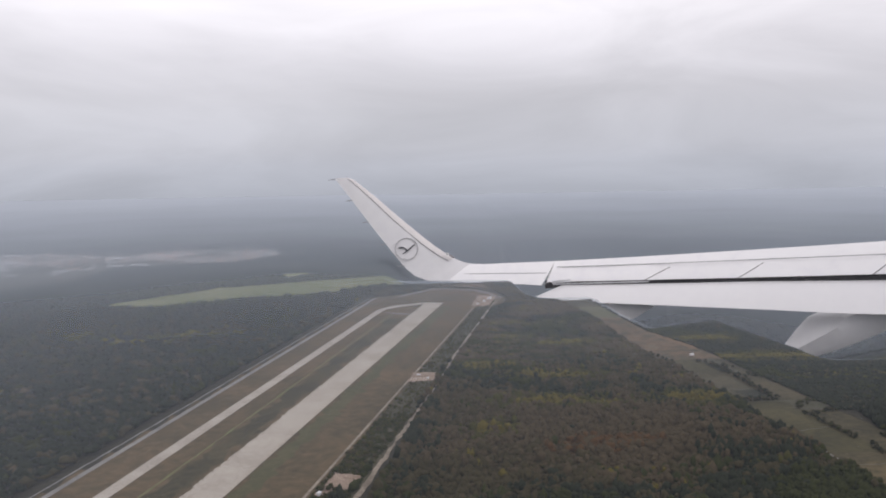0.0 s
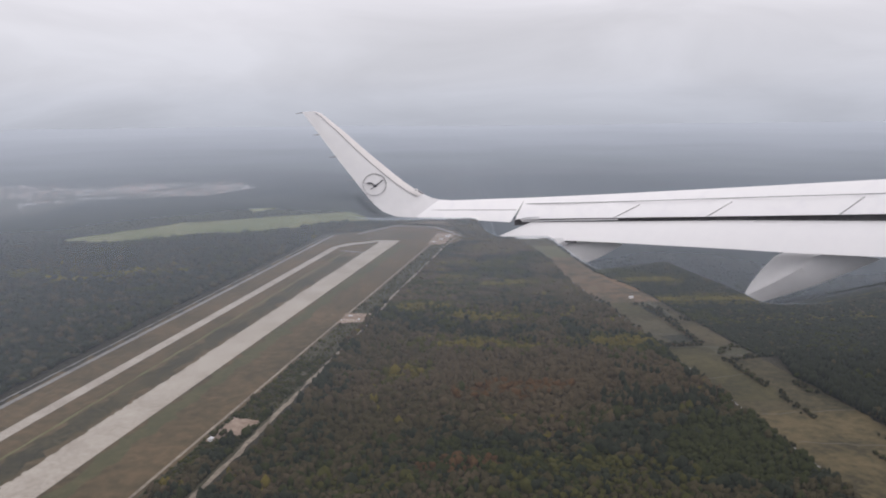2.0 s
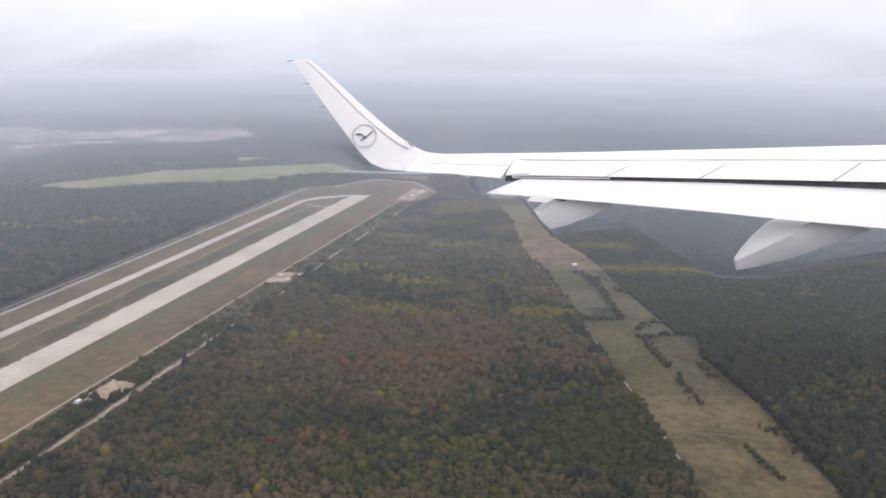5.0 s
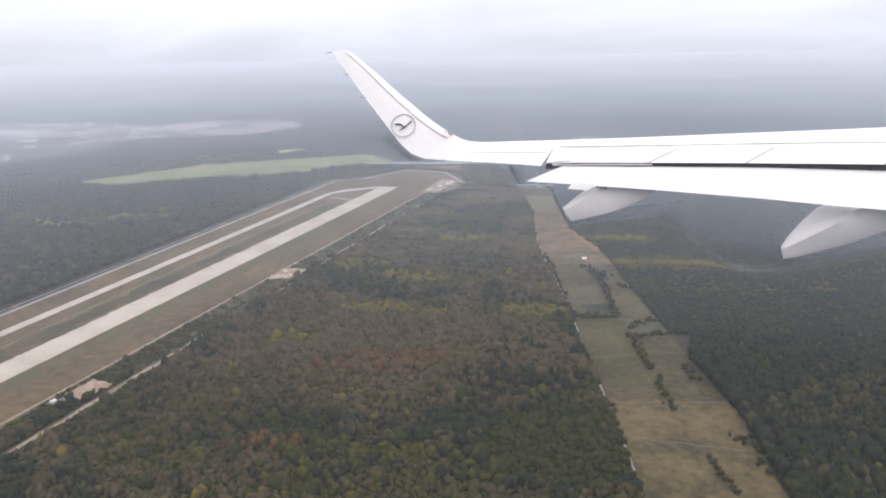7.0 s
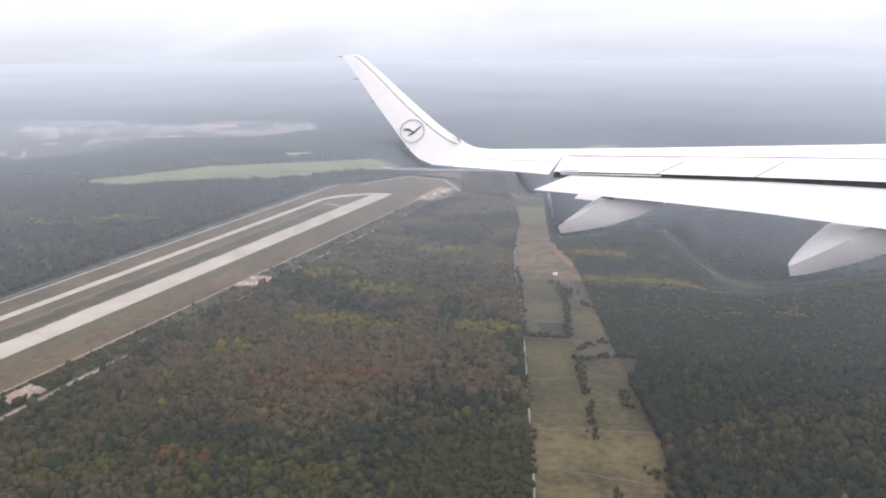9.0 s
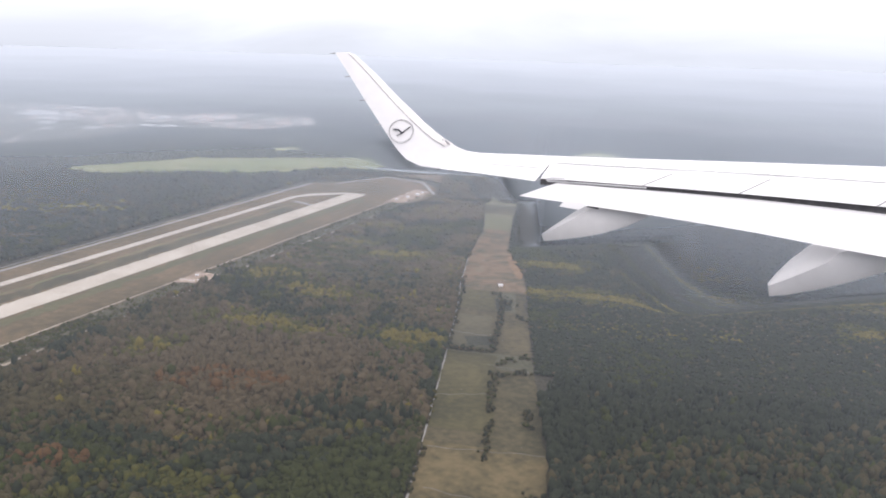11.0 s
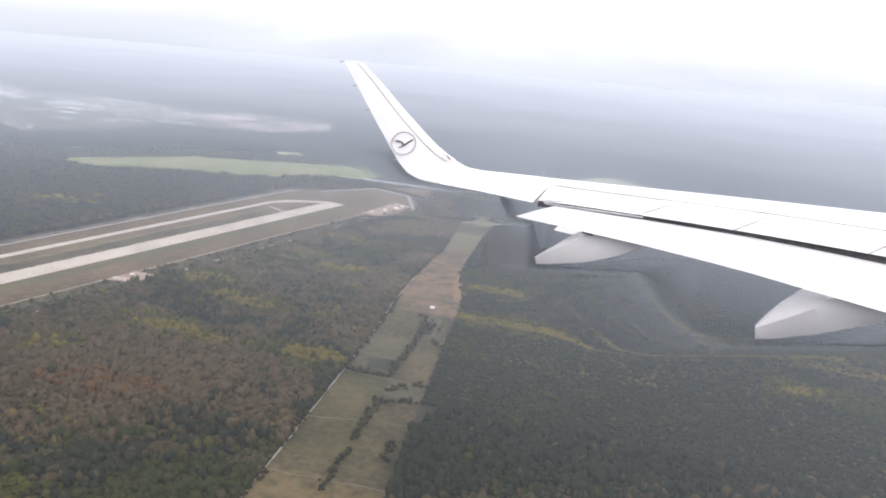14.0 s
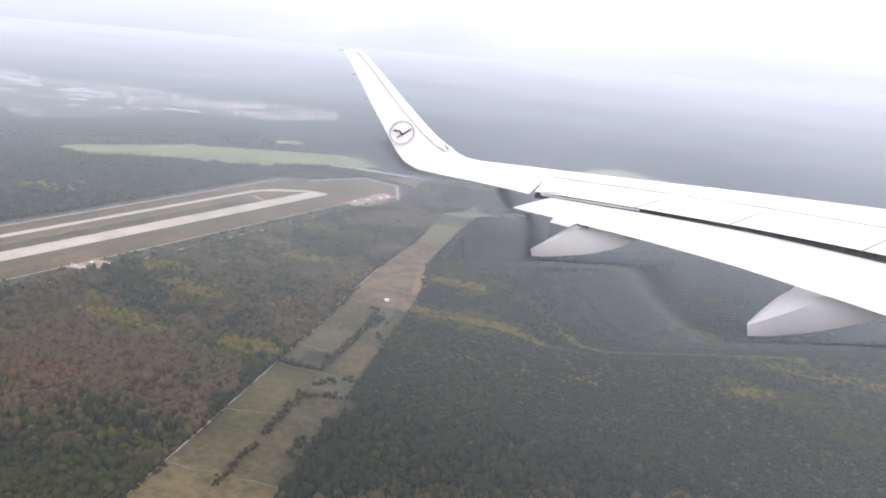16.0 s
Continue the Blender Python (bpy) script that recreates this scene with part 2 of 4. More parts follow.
def raw(name, verts, faces, mats, index=None, parent=None):
    """A mesh straight from arrays; all faces have the same number of corners."""
    me = bpy.data.meshes.new(name)
    verts, faces = np.asarray(verts, np.float32), np.asarray(faces, np.int32)
    k = faces.shape[1]
    me.vertices.add(len(verts))
    me.vertices.foreach_set("co", verts.ravel())
    me.loops.add(faces.size)
    me.loops.foreach_set("vertex_index", faces.ravel())
    me.polygons.add(len(faces))
    me.polygons.foreach_set("loop_start", np.arange(0, faces.size, k, dtype=np.int32))
    me.polygons.foreach_set("loop_total", np.full(len(faces), k, dtype=np.int32))
    if index is not None:
        me.polygons.foreach_set("material_index", np.asarray(index, np.int32))
    me.update(calc_edges=True)
    for m in mats:
        me.materials.append(m)
    ob = new(name, me)
    if parent is not None:
        ob.parent = parent
    return ob


def ribbon(name, left, right, mat, lift, parent=None, step=6.0, fray=0.0, across=4, seed=0):
    """A strip of ground between two lines given as x at rising y; it follows the lie of the land."""
    rng = np.random.default_rng(seed)
    ly, lx = np.array([p[1] for p in left], float), np.array([p[0] for p in left], float)
    ry, rx = np.array([p[1] for p in right], float), np.array([p[0] for p in right], float)
    n = max(2, int((ly[-1] - ly[0]) / step) + 1)
    f = np.linspace(0, 1, n)
    y0, y1 = ly[0] + (ly[-1] - ly[0]) * f, ry[0] + (ry[-1] - ry[0]) * f
    x0, x1 = np.interp(y0, ly, lx), np.interp(y1, ry, rx)
    x0, x1 = x0 + rng.normal(0, fray, n), x1 + rng.normal(0, fray, n)
    g = np.linspace(0, 1, across + 1)
    X, Y = x0[:, None] + (x1 - x0)[:, None] * g, y0[:, None] + (y1 - y0)[:, None] * g
    V = np.stack([X, Y, height(X, Y) + lift], -1).reshape(-1, 3)
    i = (np.arange(n - 1)[:, None] * (across + 1) + np.arange(across)).ravel()
    F = np.stack([i, i + 1, i + across + 2, i + across + 1], -1)
    return raw(name, V, F, [mat], parent=parent)


def inside(px, py, poly):
    px, py = np.asarray(px), np.asarray(py)
    hit = np.zeros(px.shape, bool)
    for (x1, y1), (x2, y2) in zip(poly, poly[1:] + poly[:1]):
        c = ((y1 > py) != (y2 > py)) & (px < (x2 - x1) * (py - y1) / ((y2 - y1) or 1e-9) + x1)
        hit ^= c
    return hit


def patch(name, poly, mat, lift, cell=6.0, parent=None):
    """A piece of ground with the given outline, laid on the land in small cells, so that its edge is uneven."""
    xs, ys = [p[0] for p in poly], [p[1] for p in poly]
    gx, gy = np.arange(min(xs), max(xs) + cell, cell), np.arange(min(ys), max(ys) + cell, cell)
    X, Y = np.meshgrid(gx, gy)
    rng = np.random.default_rng(int(abs(xs[0]) + abs(ys[0])))
    X, Y = X + rng.uniform(-0.3, 0.3, X.shape) * cell, Y + rng.uniform(-0.3, 0.3, Y.shape) * cell
    V = np.stack([X, Y, height(X, Y) + lift], -1).reshape(-1, 3)
    w = len(gx)
    i = (np.arange(len(gy) - 1)[:, None] * w + np.arange(w - 1)).ravel()
    F = np.stack([i, i + 1, i + w + 1, i + w], -1)
    mid = V[F].mean(1)
    F = F[inside(mid[:, 0], mid[:, 1], poly)]
    return raw(name, V, F, [mat], parent=parent)


def box(bm, size, at):
    r = bmesh.ops.create_cube(bm, size=1.0, matrix=Matrix.Translation(at) @ Matrix.Diagonal((*size, 1)))
    return r["verts"]


# ---- the ground ----
def warped(*zones):
    """Grid lines from zones of (start, step); the last zone gives the end."""
    out = [np.arange(a, b, s) for (a, s), (b, _) in zip(zones, zones[1:])]
    return np.concatenate(out + [[zones[-1][0]]])


gx = warped((-6000, 200), (-1200, 25), (80, 4), (320, 8), (900, 20), (1300, 200), (6000, 0))
gy = warped((-2500, 200), (300, 25), (760, 7), (1700, 12), (2060, 50), (2900, 200), (6500, 0))
GX, GY = np.meshgrid(gx, gy)
gv = np.stack([GX, GY, height(GX, GY)], -1).reshape(-1, 3)
gi = (np.arange(len(gy) - 1)[:, None] * len(gx) + np.arange(len(gx) - 1)).ravel()
gf = np.stack([gi, gi + 1, gi + len(gx) + 1, gi + len(gx)], -1)
ground = raw("ground", gv, gf, [M["woodland_floor"]])
tagged(ground, "flat dark wooded plain with brown undergrowth", "ground", kind="structure")

# an added see-through sheet over the land; its opacity by distance paints aerial haze
haze_mat = bpy.data.materials.new("mist")
haze_mat.use_nodes = True
n, l = haze_mat.node_tree.nodes, haze_mat.node_tree.links
n.clear()
m_out, m_mix, m_tr, m_di = n.new("ShaderNodeOutputMaterial"), n.new("ShaderNodeMixShader"), n.new("ShaderNodeBsdfTransparent"), n.new("ShaderNodeBsdfDiffuse")
m_geo, m_add, m_up = n.new("ShaderNodeNewGeometry"), n.new("ShaderNodeVectorMath"), n.new("ShaderNodeVectorMath")
m_add.inputs[1].default_value = (0, 0, 0.7)
m_up.operation = "NORMALIZE"
l.new(m_geo.outputs["Normal"], m_add.inputs[0])
l.new(m_add.outputs[0], m_up.inputs[0])
l.new(m_up.outputs[0], m_di.inputs["Normal"])
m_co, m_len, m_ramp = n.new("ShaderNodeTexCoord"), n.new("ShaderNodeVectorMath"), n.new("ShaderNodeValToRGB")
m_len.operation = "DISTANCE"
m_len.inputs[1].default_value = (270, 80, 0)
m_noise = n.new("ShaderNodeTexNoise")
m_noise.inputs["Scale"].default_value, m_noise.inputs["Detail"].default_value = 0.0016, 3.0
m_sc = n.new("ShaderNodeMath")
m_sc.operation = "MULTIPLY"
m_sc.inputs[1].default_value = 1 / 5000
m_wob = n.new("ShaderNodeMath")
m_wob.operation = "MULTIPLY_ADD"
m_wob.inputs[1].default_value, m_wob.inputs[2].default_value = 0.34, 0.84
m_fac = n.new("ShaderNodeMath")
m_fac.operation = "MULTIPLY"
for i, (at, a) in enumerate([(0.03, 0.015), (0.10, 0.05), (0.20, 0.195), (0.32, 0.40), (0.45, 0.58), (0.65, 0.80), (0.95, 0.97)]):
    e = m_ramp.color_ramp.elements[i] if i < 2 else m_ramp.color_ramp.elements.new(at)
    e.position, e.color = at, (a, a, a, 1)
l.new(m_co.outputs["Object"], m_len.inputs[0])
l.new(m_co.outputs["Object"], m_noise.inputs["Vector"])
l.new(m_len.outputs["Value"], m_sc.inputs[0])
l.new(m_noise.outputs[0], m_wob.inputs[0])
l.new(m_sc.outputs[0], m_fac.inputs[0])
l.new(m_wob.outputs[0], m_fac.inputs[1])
# the painted haze thins towards the valley floor
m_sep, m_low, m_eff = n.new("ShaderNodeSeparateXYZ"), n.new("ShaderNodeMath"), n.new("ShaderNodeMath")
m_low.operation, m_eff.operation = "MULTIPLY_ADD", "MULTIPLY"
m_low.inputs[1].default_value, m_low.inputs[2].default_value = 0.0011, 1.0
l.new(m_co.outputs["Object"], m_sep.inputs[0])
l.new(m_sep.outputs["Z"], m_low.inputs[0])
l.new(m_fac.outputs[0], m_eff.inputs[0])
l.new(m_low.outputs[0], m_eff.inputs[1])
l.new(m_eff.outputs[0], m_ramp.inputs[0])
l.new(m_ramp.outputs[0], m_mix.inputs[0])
# haze colour put into the sheet: bluish nearer, slightly paler far off
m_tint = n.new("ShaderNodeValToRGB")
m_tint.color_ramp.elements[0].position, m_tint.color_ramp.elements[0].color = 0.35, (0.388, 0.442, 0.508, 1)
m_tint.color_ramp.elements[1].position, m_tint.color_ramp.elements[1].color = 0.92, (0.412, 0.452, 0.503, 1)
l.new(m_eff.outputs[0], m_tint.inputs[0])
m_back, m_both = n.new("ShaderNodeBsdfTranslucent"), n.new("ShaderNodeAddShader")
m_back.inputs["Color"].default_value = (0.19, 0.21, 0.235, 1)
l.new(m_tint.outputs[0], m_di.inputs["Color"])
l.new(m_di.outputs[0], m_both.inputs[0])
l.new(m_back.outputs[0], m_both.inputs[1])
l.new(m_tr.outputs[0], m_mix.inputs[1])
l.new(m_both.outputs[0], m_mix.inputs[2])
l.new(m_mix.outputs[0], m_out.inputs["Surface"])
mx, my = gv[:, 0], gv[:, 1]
haze_lift = (14.0 - 6.0 * smooth(700, 800, my) * smooth(40, 90, mx) - 3.0 * smooth(218, 250, mx) * smooth(700, 790, my) * (1 - 0.5 * smooth(1080, 1160, my))
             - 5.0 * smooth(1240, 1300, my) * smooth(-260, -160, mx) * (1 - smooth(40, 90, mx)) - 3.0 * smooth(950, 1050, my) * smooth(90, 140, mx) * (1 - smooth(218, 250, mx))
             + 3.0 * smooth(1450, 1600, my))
haze_drop = (smooth(0.0, 1.0, -gv[:, 2]) - smooth(35, 110, -gv[:, 2])) * (1 - smooth(1420, 1580, my))  # it lies lower over the brinks
haze_lift = haze_lift + (3.0 + 1.4 * smooth(60, 110, mx) - 1.4 * smooth(215, 240, mx) - haze_lift) * haze_drop
mist = raw("haze_sheet", gv + np.stack([0 * mx, 0 * mx, haze_lift], -1), gf, [haze_mat])
mist.data.shade_smooth()
tagged(mist, "added bluish-grey see-through sheet standing in for aerial haze", "mist", kind="structure")

# ---- the airfield: everything runs along one heading ----
SLOPE = 0.193


def along(x545, y):
    return x545 + SLOPE * (y - 545)


def lane(name, x0, x1, y0, y1, mat, lift, parent=None, fray=0.0, step=8.0, seed=0):
    return ribbon(name, [(along(x0, y0), y0), (along(x0, y1), y1)], [(along(x1, y0), y0), (along(x1, y1), y1)], mat, lift, parent, step, fray, 2, seed)


AIRFIELD = [(along(-236, 60), 60), (along(-236, 1225), 1225), (-52, 1268), (-12, 1322), (50, 1300), (92, 1212), (84, 1150), (along(-66, 1120), 1120), (along(-66, 60), 60)]
airfield = patch("airfield_grass", AIRFIELD, M["dry_grass"], 0.25, cell=8)
tagged(airfield, "mown dry olive-brown grass round the runway", "grass", kind="structure")
runway = lane("runway", -147, -121.5, 60, 1178, M["concrete"], 0.6, fray=0.0)
tagged(runway, "long pale concrete runway with worn ragged edge", "runway", kind="structure")
taxiway = lane("taxiway", -201, -191, 60, 1132, M["concrete"], 0.55)
tagged(taxiway, "narrow pale concrete taxiway beside the runway", "taxiway", kind="structure")

PADS = [("sand_pad", [(-80, 486), (-57, 497), (-52, 518), (-70, 524)]), ("gravel_pad", [(-33, 747), (-7, 750), (-7, 780), (-29, 781)]),
        ("concrete_pad", [(38, 1145), (62, 1140), (78, 1226), (52, 1240)])]
for name, poly in PADS:
    tagged(patch(name, poly, M["sand"], 0.7, cell=3), "bare sandy clearing beside the airfield road", "clearing", kind="structure")
tagged(lane("service_road", -73.6, -71.6, 60, 1140, M["dirt"], 0.6), "thin pale service road along the airfield", "road", kind="structure")
tagged(lane("perimeter_road", -233, -228.5, 60, 1228, M["road"], 0.6), "grey perimeter road at the wood's edge", "road", kind="structure")
tagged(ribbon("dirt_track", [(-112, 180), (-72.5, 389), (-56, 478), (-43, 549), (-24, 654), (-6, 751), (9, 849), (76, 1202)],
              [(-109, 180), (-69.5, 389), (-52, 478), (-39.5, 549), (-21, 654), (-3, 751), (12, 849), (79, 1202)], M["dirt"], 0.5, fray=0.5, across=2),
       "pale sandy track along the edge of the wood", "track", kind="structure")

FIELD = [(-476, 1190), (-484, 1216), (-372, 1345), (-361, 1372), (-340, 1368), (-188, 1442), (12, 1523), (75, 1461), (35, 1426), (-39, 1377), (-98, 1357), (-176, 1273), (-350, 1203), (-416, 1167)]
tagged(patch("meadow", FIELD, M["meadow"], 0.4, cell=7), "long bright green meadow between woods", "meadow", kind="structure")

# ---- the open strip of small fields between the woods ----
STRIP_L = [(277, 330), (268, 420), (260, 486), (247, 580), (234, 677), (222, 760), (209, 830), (199, 908), (188, 1049), (160, 1200), (135, 1400)]
STRIP_R = [(338, 330), (334, 427), (328, 510), (312, 590), (300, 650), (290, 709), (278, 770), (268, 840), (233, 950), (220, 1040), (202, 1200), (184, 1400)]


def edge(line, y):
    return float(np.interp(y, [p[1] for p in line], [p[0] for p in line]))


CELLS = [(330, 440, "tan_field", 0, 1), (440, 528, "tan_field", 0, 1), (528, 545, "straw", 0, 1), (545, 664, "olive_field", 0, 0.58), (545, 640, "straw", 0.58, 1), (664, 668, "scrub", 0, 0.85), (640, 664, "scrub", 0.58, 1.0),
         (668, 745, "grey_field", 0, 0.52), (668, 760, "straw", 0.52, 1), (745, 762, "straw", 0, 0.5), (762, 812, "olive_field", 0, 0.55), (760, 812, "scrub", 0.55, 0.85), (812, 905, "rust_field", 0, 1),
         (905, 1040, "rust_field", 0, 1), (1040, 1120, "pale_field", 0, 1), (1120, 1180, "straw", 0, 1), (1180, 1400, "pale_field", 0, 1)]
base = ribbon("field_strip", STRIP_L, STRIP_R, M["straw"], 0.3, step=8, fray=1.2, across=6)
tagged(base, "long open strip of dry grass between woods", "field", kind="structure")
for k, (y0, y1, mat, f0, f1) in enumerate(CELLS):
    ya = np.linspace(y0, y1, 6)
    lo = [(edge(STRIP_L, y) * (1 - f0) + edge(STRIP_R, y) * f0, y) for y in ya]
    hi = [(edge(STRIP_L, y) * (1 - f1) + edge(STRIP_R, y) * f1, y) for y in ya]
    tagged(ribbon("field", lo, hi, M[mat], 0.55 + 0.03 * (k % 4), step=5, fray=0.8, across=5, seed=k), "small dry autumn field in the open strip", "field", kind="structure")
for plot in ([(242, 696), (262, 701), (267, 683), (249, 677)], [(248, 789), (262, 791), (267, 765), (256, 759)]):
    tagged(patch("scrub_plot", plot, M["dark_scrub"], 0.9, cell=1.6), "small dark overgrown plot in the open strip", "scrub", kind="structure")
tagged(ribbon("farm_track", [(x - 0.3, y) for x, y in STRIP_L[:8]], [(x + 0.7, y) for x, y in STRIP_L[:8]], M["road"], 0.75, fray=0.3, across=2), "pale farm track along the strip's edge", "track", kind="structure")
CLEARINGS = [[(160, 1876), (178, 1905), (200, 1926), (262, 1934), (330, 1912), (428, 1880), (440, 1866), (388, 1852), (320, 1872), (250, 1866), (200, 1880)],
             [(-42, 1774), (-15, 1790), (60, 1788), (92, 1768), (40, 1757)], [(-294, 1519), (-249, 1542), (-235, 1511), (-272, 1482)]]
for poly in CLEARINGS:
    tagged(patch("clearing", poly, M["stubble"], 0.6, cell=5), "pale green clearing in far woods", "clearing", kind="structure")

# ---- the aircraft wing ----
# drawn in its own frame: x along the span towards the root, y away across the chord, z up
WING = Matrix(((0.907, 0.421, 0, 157), (-0.421, 0.907, 0, 1540), (0, 0, 1, -58), (0, 0, 0, 1)))
wing = new("aircraft_wing")
wing.matrix_world = WING
tagged(wing, "white airliner wing with upturned winglet and lowered flaps", "wing")
AWAY = Vector((-0.395, 0.904, -0.163))


def loft(sections, closed=True, caps=True):
    """A skin over sections of equally many points."""
    bm = bmesh.new()
    rings = [[bm.verts.new(p) for p in s] for s in sections]
    k = len(rings[0])
    for a, b in zip(rings, rings[1:]):
        for i in range(k if closed else k - 1):
            bm.faces.new((a[i], a[(i + 1) % k], b[(i + 1) % k], b[i]))
    if caps and closed:
        bm.faces.new(rings[0][::-1])
        bm.faces.new(rings[-1])
    bmesh.ops.recalc_face_normals(bm, faces=bm.faces)
    return bm


def soft(ob, degrees=35):
    me = ob.data
    me.shade_smooth()
    me.set_sharp_from_angle(angle=radians(degrees))
    return ob


def airfoil(te, le, thick=0.32, crown=0.05):
    """A section from the trailing edge over the slightly crowned top to the rounded nose and back beneath."""
    te, le = Vector(te), Vector(le)
    c = (le - te).length
    top = [(0.0, 0.0), (0.15, 0.5), (0.35, 0.9), (0.6, 1.0), (0.8, 0.75), (0.92, 0.42), (0.98, 0.1)]
    low = [(1.0, 0.06), (0.97, 0.35), (0.85, 0.75), (0.6, 1.0), (0.3, 0.6), (0.0, 0.06)]
    return [te.lerp(le, f) - AWAY * (crown * c * h) for f, h in top] + [te.lerp(le, f) + AWAY * (thick * c * h) for f, h in low]


def on_top(te, le, f, proud=0.8, crown=0.05):
    """A place on the top at the share f of the chord, a little proud of it."""
    te, le = Vector(te), Vector(le)
    h = float(np.interp(f, [0, 0.15, 0.35, 0.6, 0.8, 0.92, 1.0], [0, 0.5, 0.9, 1.0, 0.75, 0.42, 0.05]))
    return te.lerp(le, f) - AWAY * (crown * (le - te).length * h + proud)


def strip(name, line, wide, mat, parent, label="", deep=1.5):
    """A thin raised strip along a line of places, as wide as given."""
    line = [Vector(p) for p in line]
    sec = []
    for i, p in enumerate(line):
        d = (line[min(i + 1, len(line) - 1)] - line[max(i - 1, 0)]).normalized()
        side = d.cross(AWAY).normalized() * (wide / 2)
        sec.append([p - side, p + side, p + side + AWAY * deep, p - side + AWAY * deep])
    return part(name, loft(sec), mat, parent, label)


OUTER = [((-141.4, -50.2, 35.1), (-115.3, -0.4, 64.2)), ((-110.7, -35.8, 33.2), (-92.8, 9.5, 62.5)), ((-72.4, -19.1, 31.6), (-64.3, 24.0, 63.2)), ((-23.0, -0.1, 29.0), (-23.4, 43.7, 64.3)), ((20.4, 14.2, 26.6), (31.0, 65.6, 65.9))]
outer = soft(part("outer_wing", loft([airfoil(a, b) for a, b in OUTER]), M["white_paint"], wing))
INNER = [((28.9, 18.4, 32.1), (31.8, 61.7, 66.5)), ((70.2, 30.6, 33.3), (53.7, 68.5, 67.4)), ((124.3, 43.5, 35.1), (107.9, 84.1, 70.5)), ((198.5, 55.4, 38.4), (182.5, 99.9, 75.4)), ((260.2, 59.9, 41.7), (244.4, 108.1, 80.3)), ((316.8, 59.1, 45.5), (301.5, 111.0, 85.3)), ((372.0, 53.4, 49.9), (357.4, 108.8, 90.6)), ((425.5, 42.3, 54.9), (411.6, 101.7, 96.4)), ((476.7, 26.5, 60.4), (463.8, 89.9, 102.5)), ((525.0, 8.8, 66.0), (513.2, 76.3, 108.6)), ((577.7, -14.4, 72.6), (567.4, 58.0, 115.6)), ((625.1, -39.8, 79.3), (616.5, 37.5, 122.3)), ((695.1, -87.3, 90.5), (689.8, -1.6, 133.3)), ((758.9, -146.3, 103.0), (757.8, -51.2, 144.9))]
inner = soft(part("inner_wing", loft([airfoil(a, b) for a, b in INNER]), M["white_paint"], wing))


def inner_at(x):
    """Trailing and leading edge of the inner wing at x along the span."""
    xs = [a[0] for a, _ in INNER]
    return [Vector([float(np.interp(x, xs, [s[k][j] for s in INNER])) for j in range(3)]) for k in (0, 1)]


# spoilers: thin panels behind the rear joint, with slanted open joints between them
SPOILER_ENDS = [(51, 85), (200, 247), (359, 403), (562, 598), (718, 745)]
for (lo0, hi0), (lo1, hi1) in zip(SPOILER_ENDS, SPOILER_ENDS[1:]):
    sec = []
    for g in (0, 0.25, 0.5, 0.75, 1):
        lo, hi = lo0 + 2 + (lo1 - lo0 - 4) * g, hi0 + 2 + (hi1 - hi0 - 4) * g
        row = []
        for f in (0.005, 0.15, 0.3, 0.46):
            a, b = inner_at(lo + (hi - lo) * f / 0.46)
            row.append(on_top(a, b, f, 1.1))
        sec.append(row + [p + AWAY * 2.2 for p in row[::-1]])
    soft(part("spoiler", loft(sec), M["white_paint"], inner, "white spoiler panel"))
for lo, hi in SPOILER_ENDS[1:-1]:
    strip("spoiler_joint", [on_top(*inner_at(lo + (hi - lo) * f / 0.5), f, 1.3) for f in (0.0, 0.12, 0.25, 0.38, 0.5)], 1.5, M["seam"], inner, "dark slanted joint between spoilers")
strip("panel_joint", [on_top(*inner_at(x), f, 0.9) for x, f in ((41, 0.70), (199, 0.66), (399, 0.63), (625, 0.58), (749, 0.55))], 1.3, M["seam"], inner, "dark joint line along the wing")
strip("aileron_joint", [(-118.2, -26.0, 47.4), (-68.6, -2.1, 47.1), (-20.4, 18.7, 46.8), (23.5, 35.0, 46.9)], 1.2, M["seam"], outer, "thin dark joint before the aileron")
strip("aileron_slot", [(22.2, 13.1, 27.4), (33.9, 22.2, 33.3), (45.4, 31.5, 39.2), (57.8, 41.3, 45.0)], 1.5, M["seam"], outer, "dark slanted slot at the aileron's end")
# dark fill between wing and flap: the shade in the cove, put into colour
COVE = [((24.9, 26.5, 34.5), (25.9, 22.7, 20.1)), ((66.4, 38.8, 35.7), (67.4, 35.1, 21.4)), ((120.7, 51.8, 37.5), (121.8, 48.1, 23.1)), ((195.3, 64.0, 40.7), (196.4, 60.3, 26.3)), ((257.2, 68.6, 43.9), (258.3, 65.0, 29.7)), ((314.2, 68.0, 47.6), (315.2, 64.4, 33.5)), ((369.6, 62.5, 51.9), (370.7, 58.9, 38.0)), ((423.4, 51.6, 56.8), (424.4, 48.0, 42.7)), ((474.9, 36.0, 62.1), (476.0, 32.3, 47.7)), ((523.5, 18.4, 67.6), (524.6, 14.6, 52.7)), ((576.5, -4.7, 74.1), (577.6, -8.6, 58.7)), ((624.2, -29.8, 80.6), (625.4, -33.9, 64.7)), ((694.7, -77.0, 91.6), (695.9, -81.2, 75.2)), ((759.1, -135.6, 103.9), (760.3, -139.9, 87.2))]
part("cove_shade_fill", loft([[Vector(a), Vector(b), Vector(b) + AWAY * 14, Vector(a) + AWAY * 14] for a, b in COVE]), M["gap_shade"], wing, "dark fill painting the shade in the slot above the flap")
strip("flap_end_fitting", [(39.2, 20.4, 31.7), (50.9, 24.3, 33.7), (70.5, 30.1, 35.0)], 5.0, M["grey_metal"], wing, "grey metal fitting at the flap's end", deep=4)
